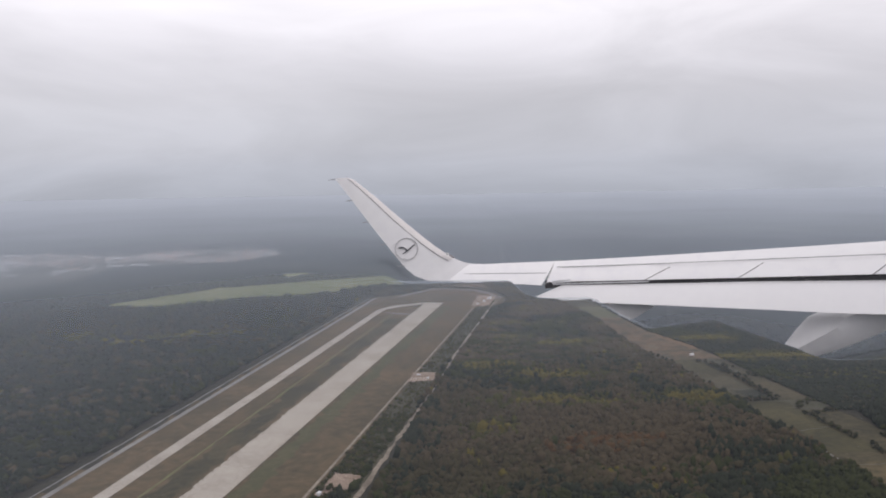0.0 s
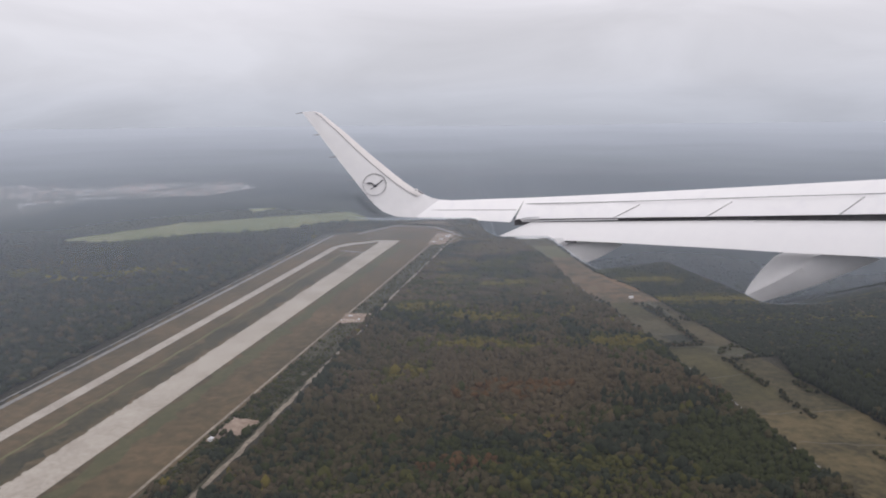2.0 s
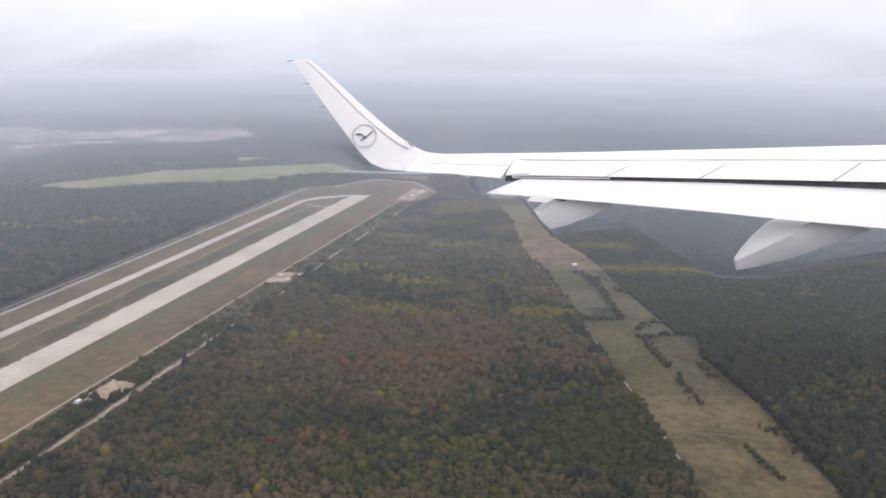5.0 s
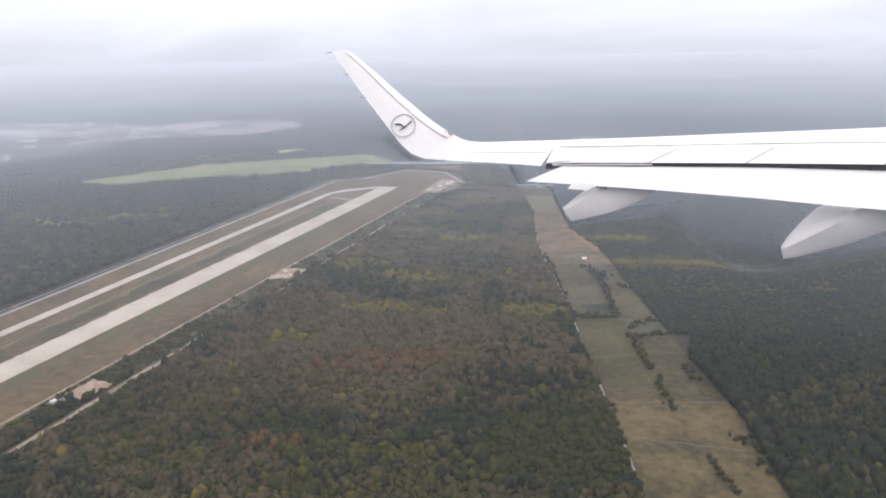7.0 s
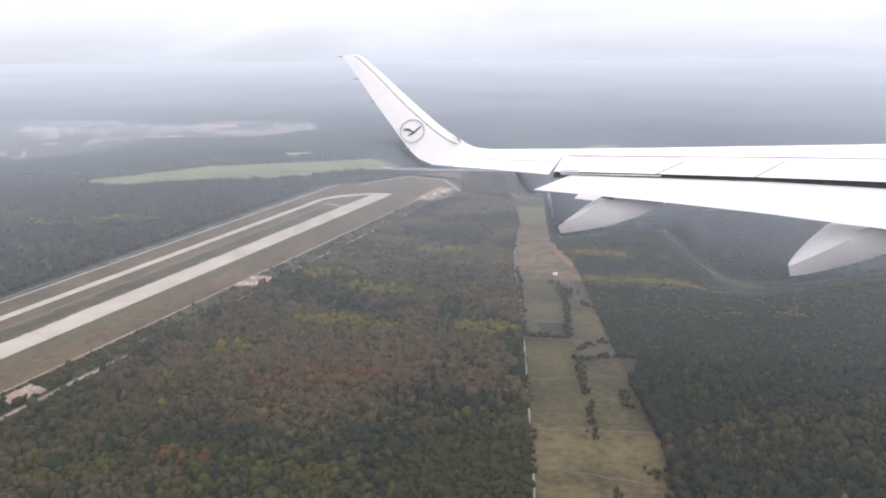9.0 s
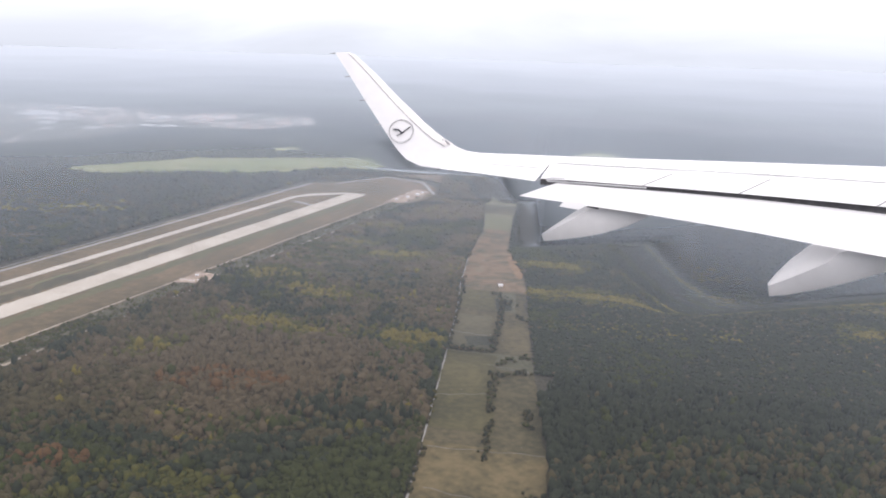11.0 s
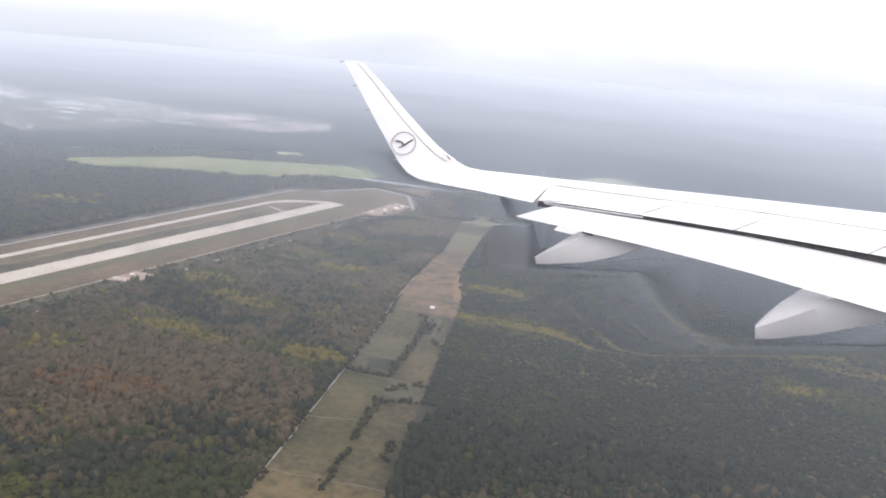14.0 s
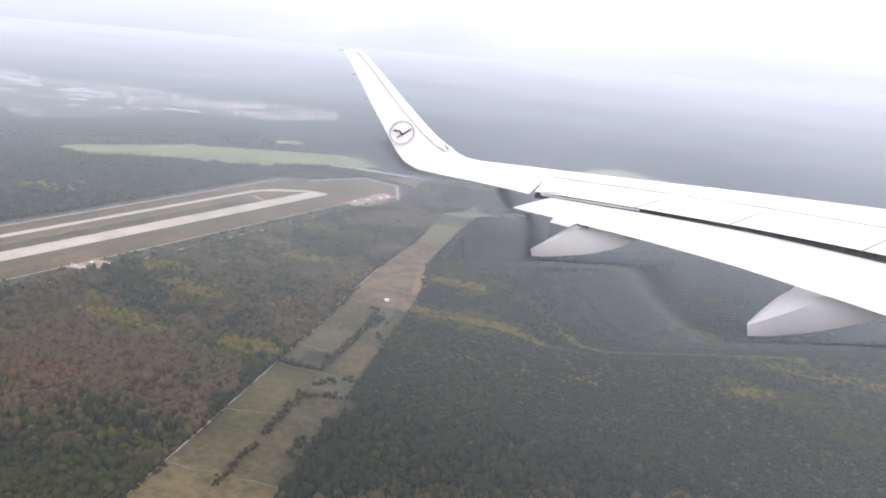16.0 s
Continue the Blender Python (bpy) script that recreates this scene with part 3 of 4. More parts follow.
strip("cove_seal", [(39.8, 23.3, 28.1), (94.0, 38.3, 30.4), (207.5, 58.2, 35.7)], 2.6, M["grey_metal"], wing, "grey seal strip above the flap", deep=3)
# flap, drooped
FLAP = [((0.2, -1.0, -0.2), (1.1, 3.8, 0.9)), ((31.9, 2.2, 0.0), (28.8, 16.6, 14.2)), ((74.3, 7.2, 0.2), (55.5, 27.9, 26.5)), ((121.0, 16.4, -0.8), (104.8, 40.6, 27.9)), ((183.1, 24.7, -1.2), (166.7, 52.5, 30.2)), ((239.6, 28.0, -0.8), (223.1, 59.2, 32.9)), ((299.0, 26.3, -0.1), (282.5, 61.5, 36.3)), ((355.0, 19.7, 1.7), (338.7, 58.8, 40.3)), ((409.3, 8.0, 4.4), (393.3, 51.1, 44.9)), ((461.5, -9.3, 7.4), (446.2, 37.8, 49.4)), ((511.7, -30.0, 11.2), (497.2, 20.7, 54.4)), ((571.7, -58.8, 17.5), (558.8, -4.4, 60.9)), ((632.5, -95.1, 25.3), (621.5, -36.4, 68.4)), ((700.4, -147.9, 36.3), (692.3, -83.7, 78.6)), ((761.5, -212.6, 49.7), (756.9, -142.3, 90.4))]
sec = []
for a, b in FLAP:
    a, b = Vector(a), Vector(b)
    c = (b - a).length
    sec.append([a, a.lerp(b, 0.3) - AWAY * 0.03 * c, a.lerp(b, 0.65) - AWAY * 0.045 * c, a.lerp(b, 0.9) - AWAY * 0.01 * c, b + AWAY * 0.03 * c, b + AWAY * 0.25 * c, a.lerp(b, 0.4) + AWAY * 0.22 * c, a.lerp(b, 0.02) + AWAY * 0.04 * c])
flap = soft(part("flap", loft(sec), M["flap_paint"], wing, "white drooped trailing flap"), 60)
TAB = [(77.7, 3.8, -7.6), (111.1, 11.4, -9.1), (122.2, 16.0, -1.1), (119.9, 16.7, 3.4), (85.7, 8.9, 3.6)]
part("flap_tab", loft([[Vector(p) for p in TAB], [Vector(p) + AWAY * 3 for p in TAB]]), M["flap_paint"], flap)


def fairing(rows, label):
    """A canoe-shaped flap-track fairing: rings of crest, ridge and keel; its tail is blunt and its side leans under."""
    sec = []
    for top, ridge, low in rows:
        top, ridge, low = Vector(top), Vector(ridge), Vector(low)
        w = (ridge - low).length
        sec.append([top, top.lerp(ridge, 0.55) - AWAY * 0.03 * w, ridge, ridge.lerp(low, 0.3) - AWAY * 0.02 * w, ridge.lerp(low, 0.75) - AWAY * 0.04 * w, low, low + AWAY * 0.5 * w, top + AWAY * 0.6 * w])
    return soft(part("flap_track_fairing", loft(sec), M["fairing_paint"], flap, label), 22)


fairing([((51.0, -3.0, -59.2), (53.7, -6.3, -60.2), (57.8, -5.4, -69.8)),
         ((61.1, 8.6, -48.0), (74.7, 1.6, -45.2), (77.2, 3.4, -66.4)),
         ((70.9, 21.8, -37.8), (94.3, 10.3, -31.3), (97.6, 14.4, -61.8)),
         ((81.4, 31.3, -26.9), (108.2, 16.6, -20.2), (123.8, 24.4, -55.0)),
         ((91.2, 42.1, -17.9), (123.2, 24.9, -9.2), (148.1, 35.5, -47.2)),
         ((103.8, 54.0, -8.1), (136.8, 36.0, -1.2), (182.1, 50.9, -31.8)),
         ((130.6, 62.5, -6.2), (173.7, 48.3, -0.9), (216.4, 64.3, -9.7))],
        "pointed white fairing under the flap")
fairing([((433.8, 6.4, -67.4), (436.1, 0.0, -68.2), (439.9, -1.1, -82.7)),
         ((443.2, 14.7, -50.8), (458.1, -5.6, -53.8), (463.6, -3.4, -75.0)),
         ((459.9, 21.9, -27.6), (479.5, -11.9, -38.8), (492.3, -7.0, -62.1)),
         ((469.2, 26.5, -18.2), (499.1, -16.1, -24.9), (518.6, -10.8, -49.9)),
         ((479.1, 31.5, -7.2), (514.8, -17.5, -13.1), (540.8, -13.0, -38.4)),
         ((500.3, 34.3, 1.1), (525.8, -10.4, 1.0), (581.3, -18.1, -15.3)),
         ((531.7, 27.9, 5.5), (551.2, -8.2, 12.8), (623.2, -27.7, 9.8))],
        "pointed white fairing under the flap")
# dark strip that paints the shade in the gap above the fairing
strip("fairing_gap_shade", [(124.5, 15.5, -2.3), (144.0, 19.0, -3.0)], 3.0, M["gap_shade"], flap, "dark strip painting the shade in the gap above the fairing", deep=4)

# winglet: trailing and leading edge of each section, from the root bend to the tip
WINGLET = [((-141.4, -50.2, 35.1), (-115.3, -0.4, 64.2)), ((-171.8, -65.4, 37.7), (-131.4, 1.3, 66.6)), ((-194.4, -75.3, 47.0), (-145.1, -8.1, 74.5)), ((-212.1, -80.8, 62.8), (-156.2, -21.0, 84.3)), ((-229.9, -84.9, 84.8), (-171.7, -30.5, 97.1)), ((-246.0, -88.7, 105.6), (-190.5, -38.6, 113.1)), ((-261.9, -92.7, 126.0), (-212.9, -48.1, 134.1)), ((-277.7, -96.8, 146.8), (-235.5, -57.5, 154.8)), ((-306.6, -104.6, 187.1), (-275.4, -73.3, 193.6)), ((-321.4, -109.1, 207.5), (-294.0, -81.6, 210.2)), ((-331.0, -111.9, 221.0), (-305.9, -87.2, 221.1)), ((-335.3, -113.4, 226.5), (-312.1, -90.6, 226.3)), ((-335.9, -113.2, 228.2), (-319.3, -96.4, 229.7))]


def winglet_section(te, le):
    te, le = Vector(te), Vector(le)
    c = (le - te).length
    front = [(0.0, 0.0), (0.2, 0.5), (0.45, 0.9), (0.7, 1.0), (0.88, 0.7), (0.97, 0.25)]
    back = [(1.0, 0.15), (0.97, 0.6), (0.75, 1.0), (0.4, 0.8), (0.0, 0.1)]
    return [te.lerp(le, f) - AWAY * (0.05 * c * h) for f, h in front] + [te.lerp(le, f) + AWAY * (0.16 * c * h) for f, h in back]


# takes the darkened white, so its shade against the wing is painted in
winglet = soft(part("winglet", loft([winglet_section(a, b) for a, b in WINGLET]), M["shaded_winglet_white"], wing, "tall white upswept winglet, coloured greyer for its upright shaded side"), 50)
EDGE_FROM = [0.86, 0.84, 0.82, 0.80, 0.78, 0.775, 0.77, 0.77, 0.76, 0.73]
sec, line = [], []
for (a, b), f in zip(WINGLET[2:12], EDGE_FROM):
    a, b = Vector(a), Vector(b)
    c = (b - a).length
    sec.append([a.lerp(b, f) - AWAY * (0.05 * c + 0.7), a.lerp(b, (f + 1) / 2) - AWAY * (0.042 * c + 0.9), a.lerp(b, 1.0) - AWAY * 0.3, a.lerp(b, 1.01) + AWAY * 0.1 * c, a.lerp(b, f) + AWAY * 1.5])
    line.append(a.lerp(b, f - 0.01) - AWAY * (0.05 * c + 0.9))
soft(part("winglet_leading_edge", loft(sec), M["edge_paint"], winglet, "pale grey-beige leading edge strip"), 60)
strip("leading_edge_joint", line, 1.2, M["seam"], winglet, "thin grey joint line")
bm = bmesh.new()
bmesh.ops.create_uvsphere(bm, u_segments=12, v_segments=8, radius=1.0, matrix=Matrix.Translation((-139.5, -29.2, 80.2)) @ Matrix.Rotation(radians(28), 4, "Y") @ Matrix.Diagonal((7, 2.2, 2.1, 1)))
part("wingtip_lamp", bm, M["ring_grey"], winglet, "dark glazed wingtip lamp")
bm = bmesh.new()
bmesh.ops.create_uvsphere(bm, u_segments=10, v_segments=6, radius=1.0, matrix=Matrix.Translation((-146.9, -32.7, 84.7)) @ Matrix.Diagonal((3.2, 2.5, 2.6, 1)))
part("lamp_lens", bm, M["pale_roof"], winglet, "clear bright lamp lens")
# round emblem: a thin ring with a plain swept shape in it
EMBLEM = Vector((-212.2, -71.9, 96.5))
AX = Vector((0.843, 0.647, -0.031))
AY = Vector((-0.138, 0.338, 0.961))
OUT = -AWAY
bm = bmesh.new()
ring = []
for i in range(56):
    a = 2 * math.pi * i / 56
    d = AX * math.cos(a) + AY * math.sin(a)
    ring.append([bm.verts.new(EMBLEM + d * r + OUT * h) for r, h in ((20.5, -2), (20.5, 0.4), (19.6, 0.4), (19.6, -2))])
for i in range(56):
    p, q = ring[i], ring[(i + 1) % 56]
    for j in range(4):
        bm.faces.new((p[j], p[(j + 1) % 4], q[(j + 1) % 4], q[j]))
bmesh.ops.recalc_face_normals(bm, faces=bm.faces)
part("emblem_ring", bm, M["ring_grey"], winglet, "thin dark grey ring")


def plate(points, lift=0.4, deep=2.0):
    bm = bmesh.new()
    top = [bm.verts.new(EMBLEM + AX * x + AY * y + OUT * lift) for x, y in points]
    low = [bm.verts.new(EMBLEM + AX * x + AY * y - OUT * deep) for x, y in points]
    bm.faces.new(top)
    for i in range(len(points)):
        bm.faces.new((top[i], low[i], low[(i + 1) % len(points)], top[(i + 1) % len(points)]))
    bmesh.ops.recalc_face_normals(bm, faces=bm.faces)
    return bm


part("emblem_shape", plate([(-15.0, 2.4), (-9.5, 3.6), (-4.5, 3.2), (-1.5, 0.4), (1.6, -2.0), (7.0, 2.6), (12.0, 7.8), (14.8, 8.4), (13.2, 6.2), (7.5, 0.8), (2.6, -4.4), (-7.0, -9.6), (-5.4, -7.6), (0.2, -3.8), (-2.4, -1.4), (-5.0, 1.2), (-9.0, 0.6), (-14.0, 1.0)]),
     M["navy"], winglet, "plain dark blue swept shape")
for at in ((-339.1, -114.6, 227.0), (-309.4, -105.2, 187.6), (-280.2, -97.1, 147.3), (-248.5, -88.9, 105.9), (-216.3, -81.1, 66.1)):
    bm = bmesh.new()
    bmesh.ops.create_cone(bm, cap_ends=True, segments=6, radius1=1.1, radius2=0.4, depth=15)
    bmesh.ops.transform(bm, matrix=Matrix.Translation(Vector(at) + Vector((-4, 0, -0.8))) @ Matrix.Rotation(radians(-97), 4, "Y"), verts=bm.verts)
    part("static_wick", bm, M["seam"], winglet, "thin dark static wick")
for at in ((-141.9, -49.4, 34.9), (-118.9, -38.5, 33.5), (-97.7, -28.9, 32.4), (-72.4, -18.1, 30.9)):
    bm = bmesh.new()
    bmesh.ops.create_cone(bm, cap_ends=True, segments=6, radius1=1.0, radius2=0.4, depth=13)
    bmesh.ops.transform(bm, matrix=Matrix.Translation(Vector(at) + Vector((-3, 0, -1.2))) @ Matrix.Rotation(radians(-108), 4, "Y"), verts=bm.verts)
    part("static_wick", bm, M["seam"], outer, "thin dark static wick")

# ---- woods ----
SPECIES = ["leaf_green", "leaf_dark", "leaf_brown", "leaf_yellow", "leaf_orange", "leaf_grey", "leaf_olive"]


def lump(level):
    bm = bmesh.new()
    bmesh.ops.create_icosphere(bm, subdivisions=level, radius=1.0)
    v = np.array([p.co[:] for p in bm.verts])
    f = np.array([[p.index for p in q.verts] for q in bm.faces])
    bm.free()
    return v, f


OCTA = (np.array([(1, 0, 0), (0, 1, 0), (-1, 0, 0), (0, -1, 0), (0, 0, 1), (0, 0, -1)], float),
        np.array([(0, 1, 4), (1, 2, 4), (2, 3, 4), (3, 0, 4), (1, 0, 5), (2, 1, 5), (3, 2, 5), (0, 3, 5)]))
LUMPS = {0: OCTA, 1: lump(1)}
STRIP_POLY = [(x - 1.5, y) for x, y in STRIP_L] + [(x + 2, y) for x, y in STRIP_R[::-1]]
BELT = [(along(-69, 60), 60), (along(-69, 1140), 1140), (78, 1200), (76, 1202), (9, 849), (-6, 751), (-24, 654), (-43, 549), (-56, 478), (-72.5, 389), (-112, 180)]
TRACK = [(-114.5, 180), (-75, 389), (-58.5, 478), (-45.5, 549), (-23.5, 654), (-5.5, 751), (9.5, 849), (76.5, 1202), (80.5, 1202), (14, 849), (-0.5, 751), (-18.5, 654), (-34, 549), (-47, 478), (-64.5, 389), (-104, 180)]
TOWN = [(-1450, 1620), (-1250, 1560), (-992, 1500), (-727, 1371), (-643, 1465), (-640, 1660), (-430, 1720), (-350, 1868), (-400, 1960), (-560, 2035), (-786, 1919), (-1007, 1990), (-1250, 1960), (-1450, 1950)]
BARE = [AIRFIELD, FIELD, STRIP_POLY, TRACK] + CLEARINGS + [p for _, p in PADS]
# stands of one kind of tree: centre, reach, bearing, kind, share
SOUTH_MIXED_STANDS = [(40, 520, 60, 45, 0.4, 5, 0.6), (0, 480, 50, 60, 0.3, 5, 0.6), (108, 566, 44, 18, 0.2, 4, 0.5), (70, 446, 24, 12, 0.0, 4, 0.6), (60, 440, 100, 45, 0.0, 0, 0.3), (20, 430, 30, 16, 0.0, 6, 0.5),
                      (232, 470, 46, 44, 0.5, 0, 0.97), (140, 425, 60, 34, 0.0, 6, 0.4), (155, 448, 32, 10, 0.2, 6, 0.6), (140, 482, 62, 6, 0.1, 1, 0.5), (205, 540, 40, 10, 0.1, 1, 0.4), (205, 528, 30, 8, 0.0, 6, 0.35)]
BROWN_STANDS = [(188, 608, 48, 52, 0.2, 2, 0.82), (150, 560, 50, 36, 0.2, 2, 0.6), (45, 560, 62, 60, 0.3, 2, 0.7), (100, 600, 85, 75, 0.35, 2, 0.88), (60, 640, 60, 40, 0.3, 2, 0.6)]
NORTH_MIXED_STANDS = [(150, 800, 70, 90, 0.1, 5, 0.45), (20, 650, 36, 60, 0.2, 5, 0.5), (41, 800, 30, 26, 0.1, 0, 0.8),
                      (41, 797, 26, 14, 0.1, 3, 0.6), (98, 757, 34, 11, -0.15, 3, 0.85), (70, 775, 40, 10, 0.0, 0, 0.8), (92, 670, 42, 10, 0.0, 3, 0.85), (35, 601, 13, 8, 0.6, 3, 0.8), (207, 676, 25, 11, 0.0, 3, 0.95),
                      (130, 897, 30, 10, 0.1, 3, 0.7), (60, 880, 40, 40, 0.1, 0, 0.6), (70, 930, 26, 8, 0.0, 3, 0.5), (110, 1010, 40, 8, 0.0, 3, 0.45)]
EAST_STANDS = [(300, 822, 34, 9, 0.0, 3, 0.95), (356, 824, 44, 9, 0.05, 3, 0.97), (440, 752, 8, 6, 0.0, 3, 0.95), (550, 796, 17, 8, 0.2, 3, 0.9), (282, 912, 28, 12, 0.0, 3, 0.75), (420, 908, 40, 9, -0.1, 3, 0.85),
               (520, 890, 70, 12, 0.0, 3, 0.5), (610, 860, 50, 10, 0.0, 3, 0.4), (420, 620, 150, 160, 0.2, 1, 0.6), (480, 560, 160, 40, 0.4, 5, 0.5), (380, 400, 120, 50, 0.3, 0, 0.4), (362, 744, 42, 4, 0.0, 3, 0.22)]
VALLEY_STANDS = [(474, 1560, 45, 50, 0.0, 3, 0.35), (445, 1410, 80, 30, 0.1, 3, 0.7), (540, 1330, 90, 20, 0.0, 3, 0.5), (330, 1420, 60, 18, 0.0, 3, 0.5), (640, 1300, 80, 24, 0.1, 2, 0.7), (400, 1560, 90, 26, 0.0, 2, 0.5)]
WEST_STANDS = [(-280, 967, 46, 14, 0.1, 3, 0.38), (-350, 936, 44, 12, 0.0, 3, 0.3), (-410, 976, 50, 12, 0.0, 3, 0.3), (-260, 800, 40, 14, 0.1, 0, 0.6)]
STANDS = BROWN_STANDS + NORTH_MIXED_STANDS + SOUTH_MIXED_STANDS + EAST_STANDS + VALLEY_STANDS + WEST_STANDS


def species_at(x, y, rng, plain):
    """Mostly mixed wood, with stands of one kind."""
    n = len(x)
    big = np.array([noise.noise((a * 0.012, b * 0.012, 3.0)) for a, b in zip(x, y)])
    fine = np.array([noise.noise((a * 0.05, b * 0.05, 9.0)) for a, b in zip(x, y)])
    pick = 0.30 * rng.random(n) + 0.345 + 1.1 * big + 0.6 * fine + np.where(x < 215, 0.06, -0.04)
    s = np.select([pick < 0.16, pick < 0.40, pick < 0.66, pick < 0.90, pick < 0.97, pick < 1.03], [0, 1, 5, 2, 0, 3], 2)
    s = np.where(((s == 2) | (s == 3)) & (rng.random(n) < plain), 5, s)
    east = x > np.interp(y, [p[1] for p in STRIP_R], [p[0] for p in STRIP_R])
    s = np.where(east & ((s == 2) | (s == 4)) & (rng.random(n) < 0.93), 1, s)
    s = np.where(east & (s == 3) & (rng.random(n) < 0.95), 1, s)
    west = x < along(-240, y)
    s = np.where(west & ((s == 2) | (s == 5)) & (rng.random(n) < 0.65), 1, s)
    s = np.where(~east & (x > 140) & (y < 548) & ((s == 2) | (s == 3) | (s == 4)) & (rng.random(n) < 0.8), np.where(rng.random(n) < 0.5, 0, 5), s)
    s = np.where(east & (s == 5) & (rng.random(n) < 0.75), 1, s)
    for cx, cy, rx, ry, bearing, kind, share in STANDS:
        dx, dy = x - cx, y - cy
        a, b = dx * math.cos(bearing) + dy * math.sin(bearing), dy * math.cos(bearing) - dx * math.sin(bearing)
        d = (a / rx) ** 2 + (b / ry) ** 2 + 0.5 * fine
        if kind == 3:
            halo = (a / (rx * 1.5 + 6)) ** 2 + (b / (ry * 1.6 + 10)) ** 2 + 0.8 * fine
            s = np.where((halo < 1) & (rng.random(n) < min(1.0, 1.3 * share) * (0.62 - 0.3 * np.clip(halo, 0, 1))), 6, s)
        s = np.where((d < 1) & (rng.random(n) < share), kind, s)
    return s


def wood(name, label, area, spacing, size, level, seed, keep=1.0, bare=BARE, flat=0.72, top=2.1, plain=0.0, kinds=None):
    rng = np.random.default_rng(seed)
    xs, ys = [p[0] for p in area], [p[1] for p in area]
    X, Y = np.meshgrid(np.arange(min(xs), max(xs), spacing), np.arange(min(ys), max(ys), spacing))
    x, y = (X + rng.uniform(-0.5, 0.5, X.shape) * spacing).ravel(), (Y + rng.uniform(-0.5, 0.5, Y.shape) * spacing).ravel()
    ok = inside(x, y, area) & (rng.random(len(x)) < keep)
    for p in bare:
        ok &= ~inside(x, y, p)
    x, y = x[ok], y[ok]
    steep = np.hypot(height(x + 4, y) - height(x - 4, y), height(x, y + 4) - height(x, y - 4)) / 8
    x, y, steep = x[steep < 3], y[steep < 3], steep[steep < 3]
    kind = species_at(x, y, rng, plain) if kinds is None else rng.choice(kinds, len(x))
    v0, f0 = LUMPS[level]
    k, n = len(v0), len(x)
    clump = np.array([noise.noise((a * 0.11, b * 0.11, 7.0)) for a, b in zip(x, y)])
    r = size * np.clip(np.exp(rng.normal(-0.04, 0.36, n) + 0.35 * clump), 0.45, 2.2) * (1 - 0.5 * smooth(0.25, 0.9, steep))
    tall = r * np.where(kind == 1, rng.uniform(1.1, 1.7, n), rng.uniform(0.8, 1.25, n))
    rise = np.array([noise.noise((a * 0.035, b * 0.035, 5.0)) for a, b in zip(x, y)])
    tall = np.minimum(tall * flat * (0.95 + 0.6 * rise + 0.7 * clump), top)
    turn = rng.uniform(0, 6.28, n)
    c, s = np.cos(turn)[:, None], np.sin(turn)[:, None]
    jit = rng.uniform(0.55, 1.35, (n, k))
    long = rng.uniform(0.72, 1.35, n)[:, None]
    px, py, pz = v0[:, 0] * jit * r[:, None] * long, v0[:, 1] * jit * r[:, None] / long, v0[:, 2] * jit
    pz = pz * tall[:, None] + (tall * 0.95)[:, None]
    V = np.stack([px * c - py * s + x[:, None], px * s + py * c + y[:, None], pz + height(x, y)[:, None]], -1).reshape(-1, 3)
    F = (f0[None] + (np.arange(n) * k)[:, None, None]).reshape(-1, 3)
    ob = raw(name, V, F, [M[q] for q in SPECIES], np.repeat(kind, len(f0)))
    return tagged(ob, label, "wood", kind="stuff")


wood("near_mixed_wood", "mixed autumn wood of green, brown and yellow crowns", [(-98, 385), (274, 385), (262, 480), (235, 680), (215, 800), (0, 800), (-24, 654), (-44, 549)], 1.6, 1.38, 1, 1, flat=1.1, top=4.0)
wood("mixed_wood", "mixed autumn wood of green, brown and yellow crowns", [(0, 800), (215, 800), (188, 1049), (160, 1200), (135, 1420), (60, 1440), (70, 1330), (95, 1200), (80, 1190)], 2.1, 1.8, 1, 2, flat=0.8, top=1.9)
wood("near_dark_wood", "dense dark green wood beside the open strip", [(335, 385), (600, 385), (640, 480), (640, 640), (318, 640), (312, 590), (328, 510)], 1.8, 1.5, 1, 3, flat=1.4, top=5.0)
wood("dark_wood", "dense dark green wood beside the open strip", [(292, 640), (900, 640), (950, 1100), (213, 1100), (233, 950), (268, 840), (290, 709)], 2.2, 1.9, 0, 4, flat=0.7, top=1.25)
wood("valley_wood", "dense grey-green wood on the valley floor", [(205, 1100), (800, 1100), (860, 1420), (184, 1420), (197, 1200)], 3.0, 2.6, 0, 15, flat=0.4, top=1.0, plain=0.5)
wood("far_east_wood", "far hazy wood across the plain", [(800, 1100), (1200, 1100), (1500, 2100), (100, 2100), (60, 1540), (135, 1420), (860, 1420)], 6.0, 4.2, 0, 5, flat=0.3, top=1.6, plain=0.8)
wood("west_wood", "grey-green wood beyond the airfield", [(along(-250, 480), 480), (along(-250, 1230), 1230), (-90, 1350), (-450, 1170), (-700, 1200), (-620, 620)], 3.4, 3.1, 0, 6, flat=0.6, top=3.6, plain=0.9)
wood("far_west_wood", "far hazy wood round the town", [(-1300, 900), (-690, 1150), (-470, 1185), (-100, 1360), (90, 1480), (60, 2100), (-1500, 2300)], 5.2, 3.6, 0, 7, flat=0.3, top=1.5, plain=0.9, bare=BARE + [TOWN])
THICKET = [(along(-69, 420), 420), (along(-69, 650), 650), (-26, 650), (-43, 549), (-56, 478), (-67, 420)]
wood("roadside_thicket", "dense low green thicket between road and track", THICKET, 1.3, 0.95, 0, 8, keep=0.95, bare=[p for _, p in PADS] + [TRACK], kinds=[0, 0, 6, 5])
